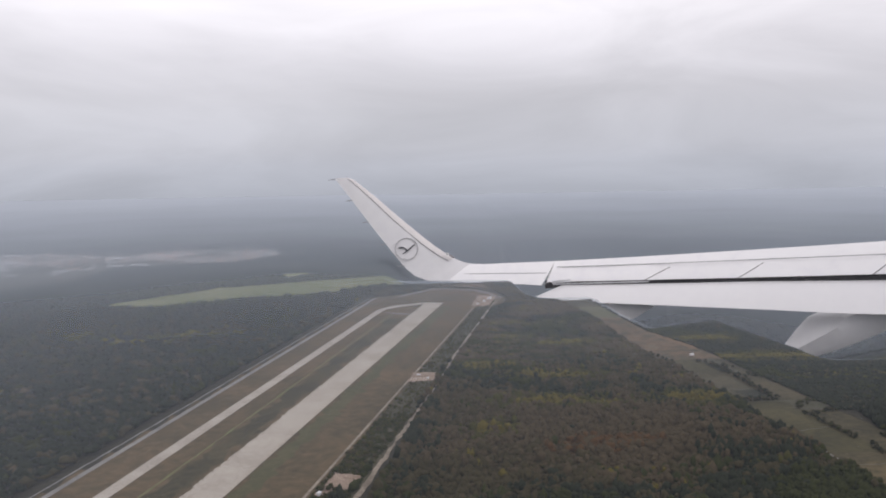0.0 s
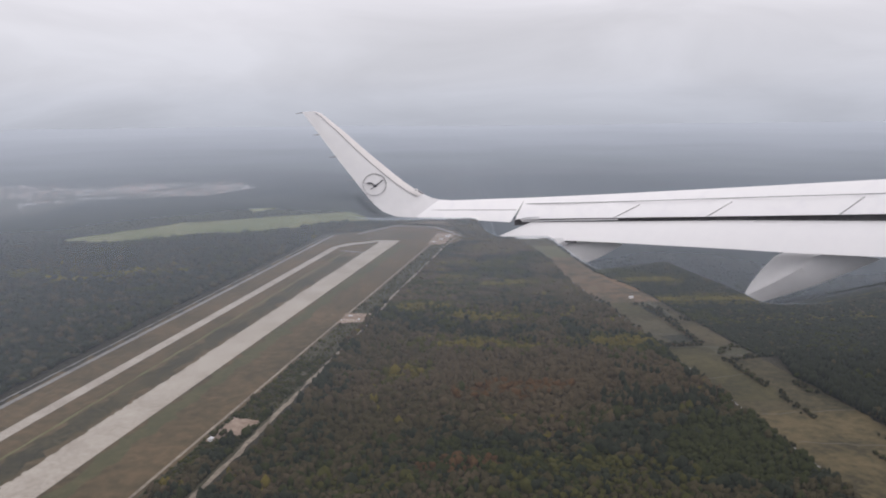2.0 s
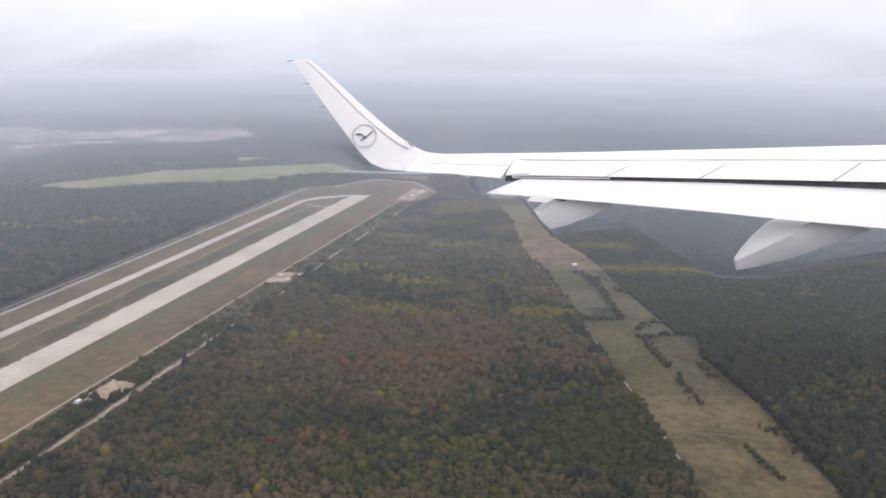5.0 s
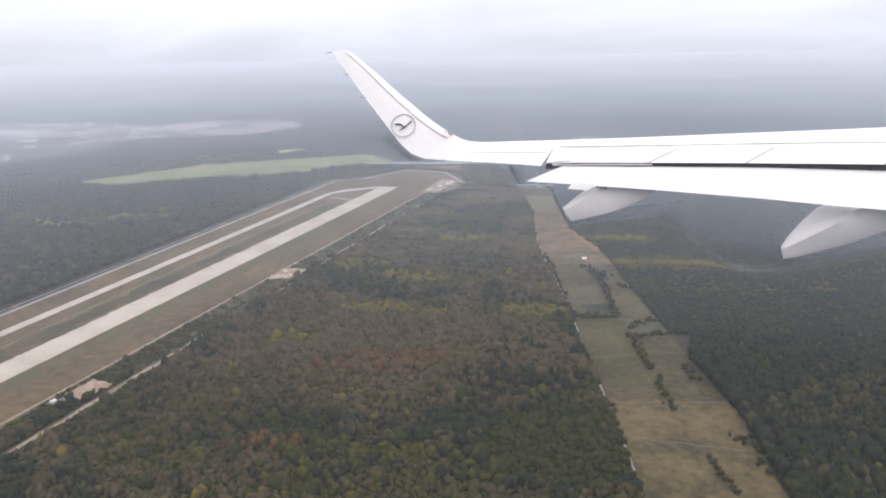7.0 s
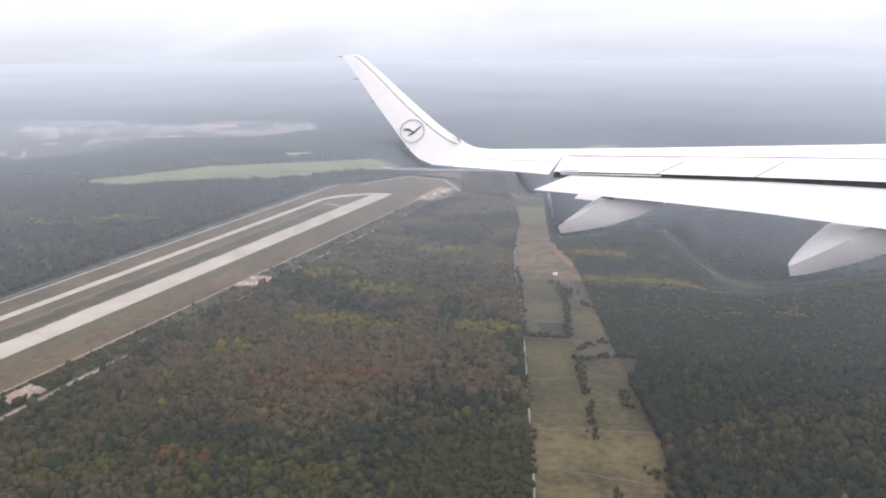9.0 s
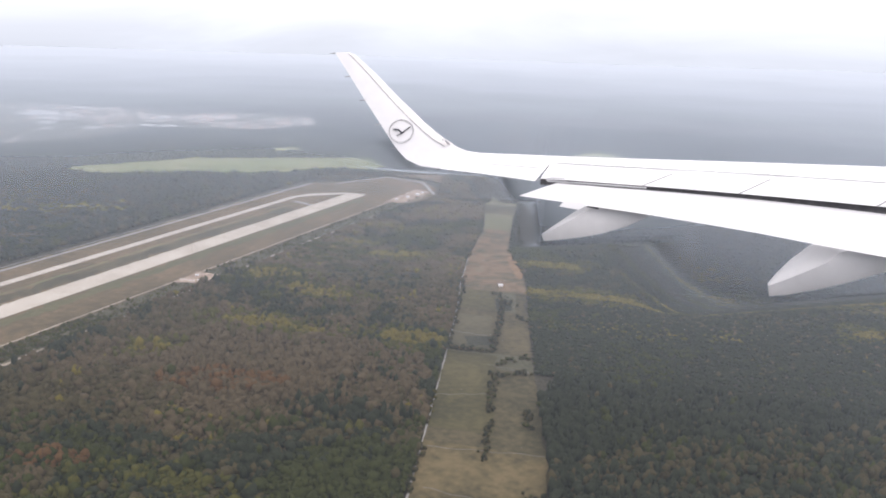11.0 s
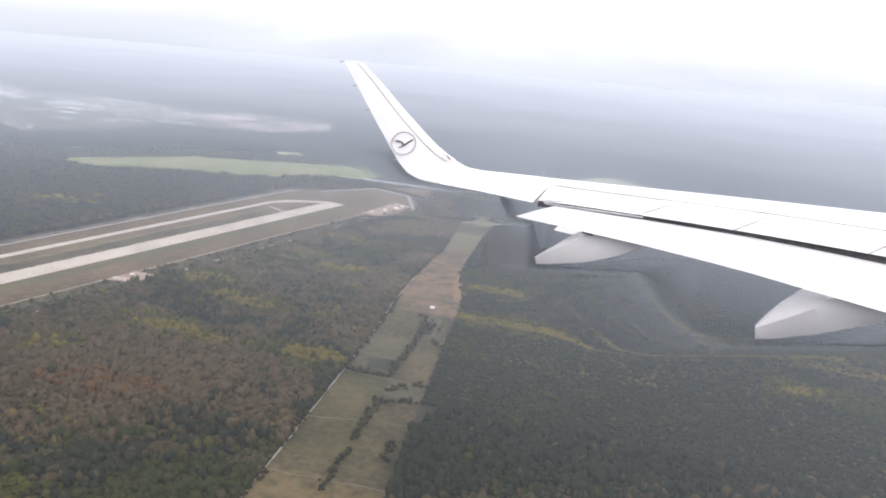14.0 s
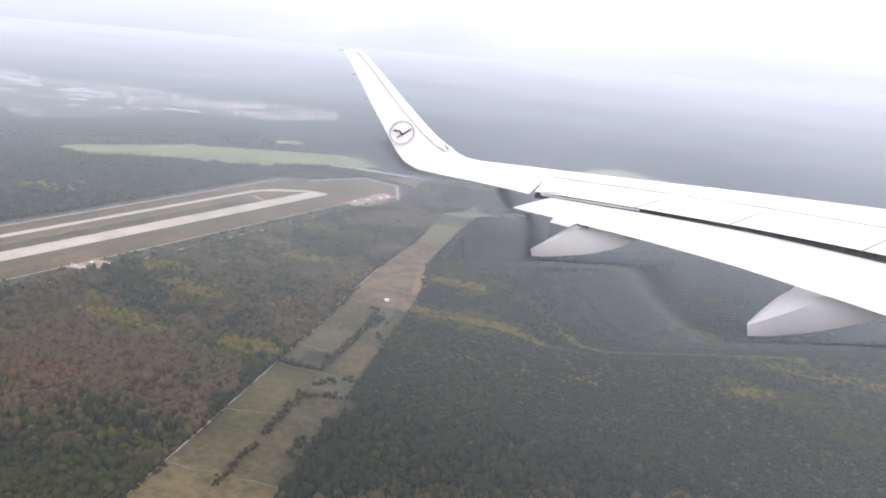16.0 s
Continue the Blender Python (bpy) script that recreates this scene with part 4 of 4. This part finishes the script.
wood("roadside_scrub", "scattered green bushes between road and track", BELT, 1.8, 0.9, 0, 18, keep=0.5, bare=[p for _, p in PADS] + [TRACK, THICKET], kinds=[0, 6, 6, 5])
wood("tall_mixed_trees", "taller scattered crowns standing out of the wood", [(-98, 385), (274, 385), (262, 480), (235, 680), (-22, 680), (-44, 549)], 3.6, 1.7, 1, 9, keep=0.14, flat=1.6, top=5.0)
wood("tall_dark_trees", "taller scattered crowns standing out of the wood", [(335, 385), (600, 385), (640, 480), (640, 640), (318, 640), (312, 590), (328, 510)], 3.6, 1.8, 1, 10, keep=0.2, flat=1.7, top=5.6)
wood("tall_tree_row", "row of tall dark trees at the edge of a stand", [(165, 536), (246, 532), (246, 552), (190, 566)], 2.6, 1.7, 1, 20, keep=0.6, flat=2.0, top=5.5, kinds=[1, 1, 5, 2])
EARTH = [(-8, 1332), (20, 1368), (80, 1378), (112, 1330), (96, 1288), (50, 1312)]
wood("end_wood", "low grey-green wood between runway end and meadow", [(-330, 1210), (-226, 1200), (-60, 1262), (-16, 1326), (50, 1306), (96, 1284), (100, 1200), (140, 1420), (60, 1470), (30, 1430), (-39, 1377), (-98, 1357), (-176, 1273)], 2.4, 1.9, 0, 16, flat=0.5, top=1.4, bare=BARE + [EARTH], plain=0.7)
wood("south_wood", "mixed autumn wood south of the open strip", [(-190, -90), (800, -90), (800, 385), (-98, 385), (-125, 180)], 3.6, 2.8, 0, 12)
wood("south_east_wood", "mixed autumn wood south of the open strip", [(600, 385), (900, 385), (900, 640), (640, 640), (640, 480)], 2.6, 2.1, 0, 13)

# ---- airfield details ----
tagged(patch("taxiway_link", [(along(-201, 1128), 1128), (-71, 1157), (-27, 1181), (-4, 1179), (-10, 1172), (-27, 1169), (-60, 1147), (along(-191, 1128), 1128)], M["concrete"], 0.62, cell=1.5),
       "pale concrete link from taxiway to runway end", "taxiway", kind="structure")
tagged(patch("taxiway_loop", [(-76, 1103), (-72, 1107), (-40, 1090), (-43, 1085)], M["road"], 0.64, cell=1.5), "faint short link between taxiway and runway", "taxiway", kind="structure")
tagged(ribbon("belt_grass", [(along(-69.5, 60), 60), (along(-69.5, 1140), 1140)], [(-112, 60), (-72, 389), (-56, 478), (-43, 549), (-24, 654), (-6, 751), (9, 849), (70, 1140)], M["scrub"], 0.3, across=3), "rough green grass between road and track", "grass", kind="structure")
tagged(lane("mown_line", -173.4, -172.2, 60, 1095, M["meadow"], 0.5, fray=0.3), "thin pale worn line between runway and taxiway", "grass", kind="structure")
tagged(lane("green_verge", -169, -152, 60, 1060, M["straw"], 0.34, fray=2.5), "darker grass verge beside the runway", "grass", kind="structure")
tagged(lane("east_verge", -119, -106, 60, 1150, M["verge_grass"], 0.34, fray=2.0), "greener grass verge beside the runway", "grass", kind="structure")
tagged(lane("fence_line", -240, -238.6, 60, 1228, M["road"], 0.5, fray=0.2), "pale bare line along the perimeter fence", "track", kind="structure")
tagged(patch("end_road", [(-66, 1238), (-50, 1266), (-12, 1318), (50, 1296), (88, 1214), (84, 1212), (47, 1290), (-10, 1311), (-46, 1262), (-62, 1236)], M["road"], 0.6, cell=2), "pale road round the runway's end", "road", kind="structure")
tagged(patch("bare_earth", [(0, 1262), (20, 1298), (60, 1285), (84, 1240), (60, 1232), (30, 1248)], M["rust_field"], 0.45, cell=4), "reddish bare earth past the runway end", "earth", kind="structure")
tagged(patch("bare_earth", EARTH, M["rust_field"], 0.35, cell=4), "reddish bare earth past the runway end", "earth", kind="structure")

tagged(patch("earth_patch", [(252, 872), (262, 850), (262, 880), (244, 928), (236, 950), (238, 915)], M["orange_earth"], 0.75, cell=2.5), "orange-brown bare earth in the strip", "earth", kind="structure")
# faint cart tracks across the strip
for y0, y1, f0, f1 in ((704, 700, 0, 0.55), (646, 640, 0.5, 1), (588, 600, 0, 0.6), (520, 528, 0, 1), (478, 470, 0.1, 0.9)):
    xa = edge(STRIP_L, y0) * (1 - f0) + edge(STRIP_R, y0) * f0
    xb = edge(STRIP_L, y1) * (1 - f1) + edge(STRIP_R, y1) * f1
    n = 14
    mid = [(xa + (xb - xa) * k / n, y0 + (y1 - y0) * k / n + 0.8 * math.sin(k * 1.3)) for k in range(n + 1)]
    V = [(x, y + d, float(height(x, y)) + 0.8) for x, y in mid for d in (-0.35, 0.35)]
    F = [(2 * k, 2 * k + 2, 2 * k + 3, 2 * k + 1) for k in range(n)]
    tagged(raw("cart_track", V, F, [M["faded_road"]]), "faint pale cart track across the strip", "track", kind="structure")

# worn concrete slabs along the runway's western edge, each laid unevenly
slab_bm = bmesh.new()
box(slab_bm, (1, 1, 0.12), (0, 0, 0))
slab_me = bpy.data.meshes.new("slab")
slab_bm.to_mesh(slab_me)
slab_bm.free()
slab_me.materials.append(M["concrete"])
rng = random.Random(5)
y = 330.0
while y < 1165:
    ln = rng.uniform(2.5, 7.5)
    if rng.random() < 0.78:
        s = new("slab", slab_me)
        s.parent = runway
        wd = rng.uniform(0.5, 1.9)
        s.location = (along(-147, y) - wd * 0.35, y, 0.62 + rng.uniform(0, 0.05))
        s.rotation_euler = (0, 0, -math.atan(SLOPE) + rng.uniform(-0.05, 0.05))
        s.scale = (wd, ln, 1)
    y += ln * rng.uniform(0.9, 1.5)

# ---- trees and bushes that stand singly ----


def crown_mesh(seed, lumps, spread, tall, mats):
    rng = np.random.default_rng(seed)
    v0, f0 = LUMPS[1]
    V, F, I = [], [], []
    for k in range(lumps):
        a, r = rng.uniform(0, 6.28), spread * math.sqrt(rng.random()) * 0.75
        z = tall * rng.uniform(0.3, 0.95)
        r *= 1.15 - 0.55 * z / tall
        q = rng.uniform(0.28, 0.5) * spread
        V.append(v0 * rng.uniform(0.6, 1.3, (len(v0), 1)) * np.array([q, q, q * 0.85]) + np.array([r * math.cos(a), r * math.sin(a), z]))
        F.append(f0 + k * len(v0))
        I.append(np.full(len(f0), int(rng.integers(len(mats)))))
    return np.concatenate(V), np.concatenate(F), np.concatenate(I)


def tree(seed, spread, tall, mats, label):
    t = new("tree")
    tagged(t, label, "tree", "trees in the open strip")
    bm = bmesh.new()
    bmesh.ops.create_cone(bm, cap_ends=True, segments=7, radius1=0.16 * spread, radius2=0.07 * spread, depth=tall * 0.6, matrix=Matrix.Translation((0, 0, tall * 0.3)))
    for k in range(4):
        a = k * 1.6 + seed
        bmesh.ops.create_cone(bm, cap_ends=False, segments=5, radius1=0.06 * spread, radius2=0.02 * spread, depth=spread * 0.9,
                              matrix=Matrix.Translation((0.3 * spread * math.cos(a), 0.3 * spread * math.sin(a), tall * (0.45 + 0.05 * k))) @ Matrix.Rotation(a, 4, "Z") @ Matrix.Rotation(0.8, 4, "Y"))
    part("trunk", bm, M["bark"], t)
    V, F, I = crown_mesh(seed, 20, spread, tall, mats)
    raw("crown", V, F, [M[m] for m in mats], I, parent=t)
    return t


KINDS = [tree(1, 2.6, 5.4, ["leaf_dark", "leaf_green", "leaf_grey"], "dark green broad-crowned tree in the open strip"),
         tree(2, 2.2, 4.4, ["leaf_grey", "leaf_dark"], "grey-green hedgerow tree in the open strip"),
         tree(3, 2.0, 3.4, ["leaf_brown", "leaf_dark", "leaf_dark"], "brown autumn tree in the open strip"),
         tree(4, 1.8, 2.4, ["leaf_green", "leaf_grey"], "low dark bush in the open strip"),
         tree(5, 2.3, 4.6, ["leaf_yellow", "leaf_green"], "yellowing autumn tree in the open strip")]
NORTH_HEDGES = [([(250, 806), (256, 786), (263, 775)], 4.2, (0, 1), 3.0), ([(255, 790), (262, 745), (265, 705), (268, 672)], 5.2, (3, 1, 2), 1.2), ([(236, 669), (250, 668), (268, 670)], 3.6, (3, 2), 0.7),
                ([(276, 645), (286, 660), (297, 668)], 4.2, (0, 3), 2.0), ([(280, 628), (290, 636), (300, 640)], 4.2, (3, 1), 1.6),
                ([(276, 633), (279, 612), (281, 598), (285, 570)], 4.0, (1, 0, 3), 1.3), ([(287, 556), (290, 536), (294, 512)], 3.6, (0, 1), 1.6)]
SOUTH_HEDGES = [([(303, 462), (309, 440), (313, 425)], 4.2, (0, 3), 1.4), ([(306, 582), (310, 556)], 5.0, (1, 3), 2.0), ([(322, 486), (330, 470), (333, 450)], 4.0, (0, 1), 2.5),
                ([(236, 660), (232, 690), (226, 740), (218, 800), (208, 850)], 11.0, (0, 1, 2), 0.8), ([(246, 590), (252, 545)], 9.0, (1, 4), 0.8), ([(262, 470), (256, 520)], 4.5, (0, 1), 0.9),
                ([(272, 752), (282, 740)], 4.5, (3, 1), 1.5), ([(-66, 494), (-72, 500), (-78, 492)], 4.0, (0, 3), 1.0)]
LINES = NORTH_HEDGES + SOUTH_HEDGES
rng = random.Random(11)
first = set()
for line, gap, kinds, stray in LINES:
    for (x0, y0), (x1, y1) in zip(line, line[1:]):
        ln = math.hypot(x1 - x0, y1 - y0)
        for k in range(max(1, int(ln / (gap * 0.42)))):
            f = (k + rng.uniform(0.1, 0.9)) / max(1, int(ln / (gap * 0.42)))
            x, y = x0 + (x1 - x0) * f + rng.gauss(0, stray), y0 + (y1 - y0) * f + rng.gauss(0, stray)
            kind = rng.choice(kinds)
            s = rng.uniform(0.5, 1.25)
            m = Matrix.Translation((x, y, float(height(x, y)) + 0.3)) @ Matrix.Rotation(rng.uniform(0, 6.28), 4, "Z") @ Matrix.Diagonal((s, s, s * rng.uniform(0.8, 1.1), 1))
            if kind in first:
                copy_thing(KINDS[kind], m)
            else:
                KINDS[kind].matrix_basis = m
                first.add(kind)

# ---- buildings ----


def gabled(name, size, eave, ridge, wall_mat, roof_mat, label, category, group, windows=2):
    """A small building: walls, a gabled roof with eaves, windows and a door."""
    a, b = size[0] / 2, size[1] / 2
    h = new(name)
    tagged(h, label, category, group)
    bm = bmesh.new()
    base = [bm.verts.new(p) for p in ((-a, -b, 0), (a, -b, 0), (a, b, 0), (-a, b, 0))]
    top = [bm.verts.new(p) for p in ((-a, -b, eave), (a, -b, eave), (a, b, eave), (-a, b, eave))]
    r0, r1 = bm.verts.new((-a, 0, ridge)), bm.verts.new((a, 0, ridge))
    for i in range(4):
        j = (i + 1) % 4
        if i % 2 == 0:
            bm.faces.new((base[i], base[j], top[j], top[i]))
        else:
            bm.faces.new((base[i], base[j], top[j], r1 if i == 1 else r0, top[i]))
    part("wall", bm, wall_mat, h)
    bm = bmesh.new()
    o, t = 0.35, 0.25
    drop = (ridge - eave) / b * o
    for s in (-1, 1):
        lo = [bm.verts.new((x, s * (b + o), eave - drop + z)) for z in (0.02, t) for x in (-a - o, a + o)]
        hi = [bm.verts.new((x, 0, ridge + z)) for z in (0.02, t) for x in (-a - o, a + o)]
        bm.faces.new((lo[2], lo[3], hi[3], hi[2]))
        bm.faces.new((lo[0], hi[0], hi[1], lo[1]))
        bm.faces.new((lo[0], lo[1], lo[3], lo[2]))
    bmesh.ops.recalc_face_normals(bm, faces=bm.faces)
    part("roof", bm, roof_mat, h)
    for k in range(windows):
        bm = bmesh.new()
        box(bm, (size[0] * 0.14, 0.12, eave * 0.4), (-a + size[0] * (k + 0.7) / (windows + 0.4), -b - 0.02, eave * 0.55))
        part("window", bm, M["window_glass"], h)
    return h


def scatter(ob, places):
    for k, (x, y, turn, s) in enumerate(places):
        m = Matrix.Translation((x, y, float(height(x, y)) + 0.3)) @ Matrix.Rotation(turn, 4, "Z") @ Matrix.Diagonal((s, s, s, 1))
        if k == 0:
            ob.matrix_basis = m
        else:
            copy_thing(ob, m)


house_a = gabled("house", (8, 6), 3.2, 5.2, M["render_wall"], M["clay_tile"], "small pale house with clay tile roof in town", "house", "town houses")
house_b = gabled("house", (11, 6.5), 3.6, 5.2, M["render_wall"], M["pale_roof"], "small white house with pale roof in town", "house", "town houses")
house_c = gabled("apartment_block", (13, 6), 4.6, 5.4, M["render_wall"], M["pale_roof"], "long pale apartment block in town", "apartment block", "town apartment blocks", windows=4)
hall = gabled("warehouse", (30, 15), 2.0, 2.5, M["pale_roof"], M["pale_roof"], "large white flat-roofed warehouse by the town", "warehouse", "warehouses", windows=4)
rng = random.Random(21)


def in_town(n, dense):
    out = []
    while len(out) < n:
        x, y = rng.uniform(-1420, -345), rng.uniform(1370, 2040)
        y = round(y / 30) * 30 + 6 * math.sin(x * 0.013) + rng.gauss(0, 2.5)
        if not inside(np.array([x]), np.array([y]), TOWN)[0]:
            continue
        d = noise.noise((x * 0.006, y * 0.006, 2.0))
        centre = math.exp(-((y - 1880 - 0.12 * (x + 520)) / 95) ** 2)
        if rng.random() < max(0.03, 0.10 + 0.75 * centre + 2.2 * dense * d) ** 2:
            out.append((x, y, round(rng.uniform(-0.15, 0.15) + rng.choice((0, 0, 0, 1.57)), 2), rng.uniform(0.55, 0.95)))
    return out


scatter(house_a, in_town(70, 0.5))
scatter(house_b, in_town(80, 0.5))
scatter(house_c, in_town(50, 0.5))
TOWN_HALLS = [(-1110, 1760, 0.1, 1.4), (-1180, 1785, 0.1, 1.5), (-1260, 1800, 0.05, 1.5), (-1340, 1830, 0.05, 1.1), (-1090, 1600, 0.1, 0.9), (-1200, 1640, 0.1, 0.9),
              (-860, 1640, 0.1, 0.8), (-590, 1890, 0.05, 0.8), (-700, 1830, 0.1, 0.8), (-990, 1745, 0.2, 1.1), (-950, 1765, 0.2, 1.0), (-905, 1772, 0.15, 0.8),
              (-1010, 1800, 0.2, 0.9), (-985, 1915, 0.1, 0.8), (-610, 1700, 0.1, 0.75), (-655, 1690, 0.1, 0.7), (-800, 1560, 0.2, 0.6), (-520, 1795, 0.0, 0.6),
              (-730, 1610, 0.2, 0.7), (-690, 1760, 0.1, 0.6), (-470, 1900, 0.1, 0.6), (-1060, 1640, 0.1, 0.9), (-976, 1925, 0.0, 0.8), (-900, 1706, 0.1, 0.9)]
FAR_HALLS = [(-1009, 2608, 0.1, 1.0), (-944, 2543, 0.1, 0.8), (-700, 2880, 0.2, 1.0), (758, 2610, 0.0, 0.6), (700, 2295, 0.1, 0.4), (764, 2275, 0.1, 0.45),
             (830, 2300, 0.1, 0.4), (640, 2330, 0.0, 0.35), (905, 2290, 0.2, 0.4)]
HALLS = TOWN_HALLS + FAR_HALLS
scatter(hall, HALLS)
# the rest of the roofs, too many and far to tell apart
V, F, I = [], [], []
for k, (x, y, turn, s) in enumerate(in_town(480, 0.6)):
    c, q = math.cos(turn), math.sin(turn)
    a, b = rng.uniform(3.0, 7.5) * s, rng.uniform(2.2, 3.6) * s
    z0 = rng.uniform(1.6, 3.0)
    pts = [(-a, -b, 0.3), (a, -b, 0.3), (a, b, 0.3), (-a, b, 0.3), (-a, -b, z0), (a, -b, z0), (a, b, z0), (-a, b, z0), (-a, 0, z0 + 1.3), (a, 0, z0 + 1.3)]
    V += [(x + px * c - py * q, y + px * q + py * c, pz) for px, py, pz in pts]
    o = 10 * k
    F += [(o, o + 1, o + 5, o + 4), (o + 1, o + 2, o + 6, o + 5), (o + 2, o + 3, o + 7, o + 6), (o + 3, o, o + 4, o + 7), (o + 4, o + 5, o + 9, o + 8), (o + 6, o + 7, o + 8, o + 9)]
    roof = rng.choice((1, 1, 2))
    I += [0, 0, 0, 0, roof, roof]
tagged(raw("town_roofs", V, F, [M["render_wall"], M["clay_tile"], M["pale_roof"]], I), "distant town of pale walls and mixed roofs", "town", kind="stuff")
tagged(patch("town_ground", TOWN, M["scrub"], 0.25, cell=14), "dark green town ground with gardens and streets", "ground", kind="structure")

hut = gabled("farm_hut", (3.6, 2.3), 1.4, 2.1, M["render_wall"], M["pale_roof"], "small white hut standing in the strip", "hut", "", windows=1)
hut.matrix_basis = Matrix.Translation((246.3, 828.5, 0.7)) @ Matrix.Rotation(0.3, 4, "Z")
sheds = gabled("equipment_shed", (4.6, 3.0), 2.0, 2.5, M["pale_roof"], M["pale_roof"], "small white equipment shed beside the airfield road", "shed", "airfield sheds", windows=1)
scatter(sheds, [(-76, 489, 1.3, 0.7), (-24, 770, 0.4, 0.9), (-15, 758, 1.2, 0.8), (66, 1200, 0.3, 1.5), (58, 1180, 0.3, 1.3), (69, 1215, 1.2, 1.2), (48, 1160, 0.3, 1.0)])


def antenna(x, y, z, n):
    """A row of short masts with cross-bars."""
    a = new("antenna_row")
    tagged(a, "row of short pale antenna masts by the runway", "antenna")
    a.location = (x, y, z)
    for k in range(n):
        bm = bmesh.new()
        box(bm, (0.25, 0.25, 2.2), (k * 2.2, 0, 1.1))
        part("mast", bm, M["pale_roof"], a)
        bm = bmesh.new()
        box(bm, (0.2, 1.6, 0.2), (k * 2.2, 0, 2.0))
        part("crossbar", bm, M["pale_roof"], a)


antenna(-30, 752, 0.7, 7)
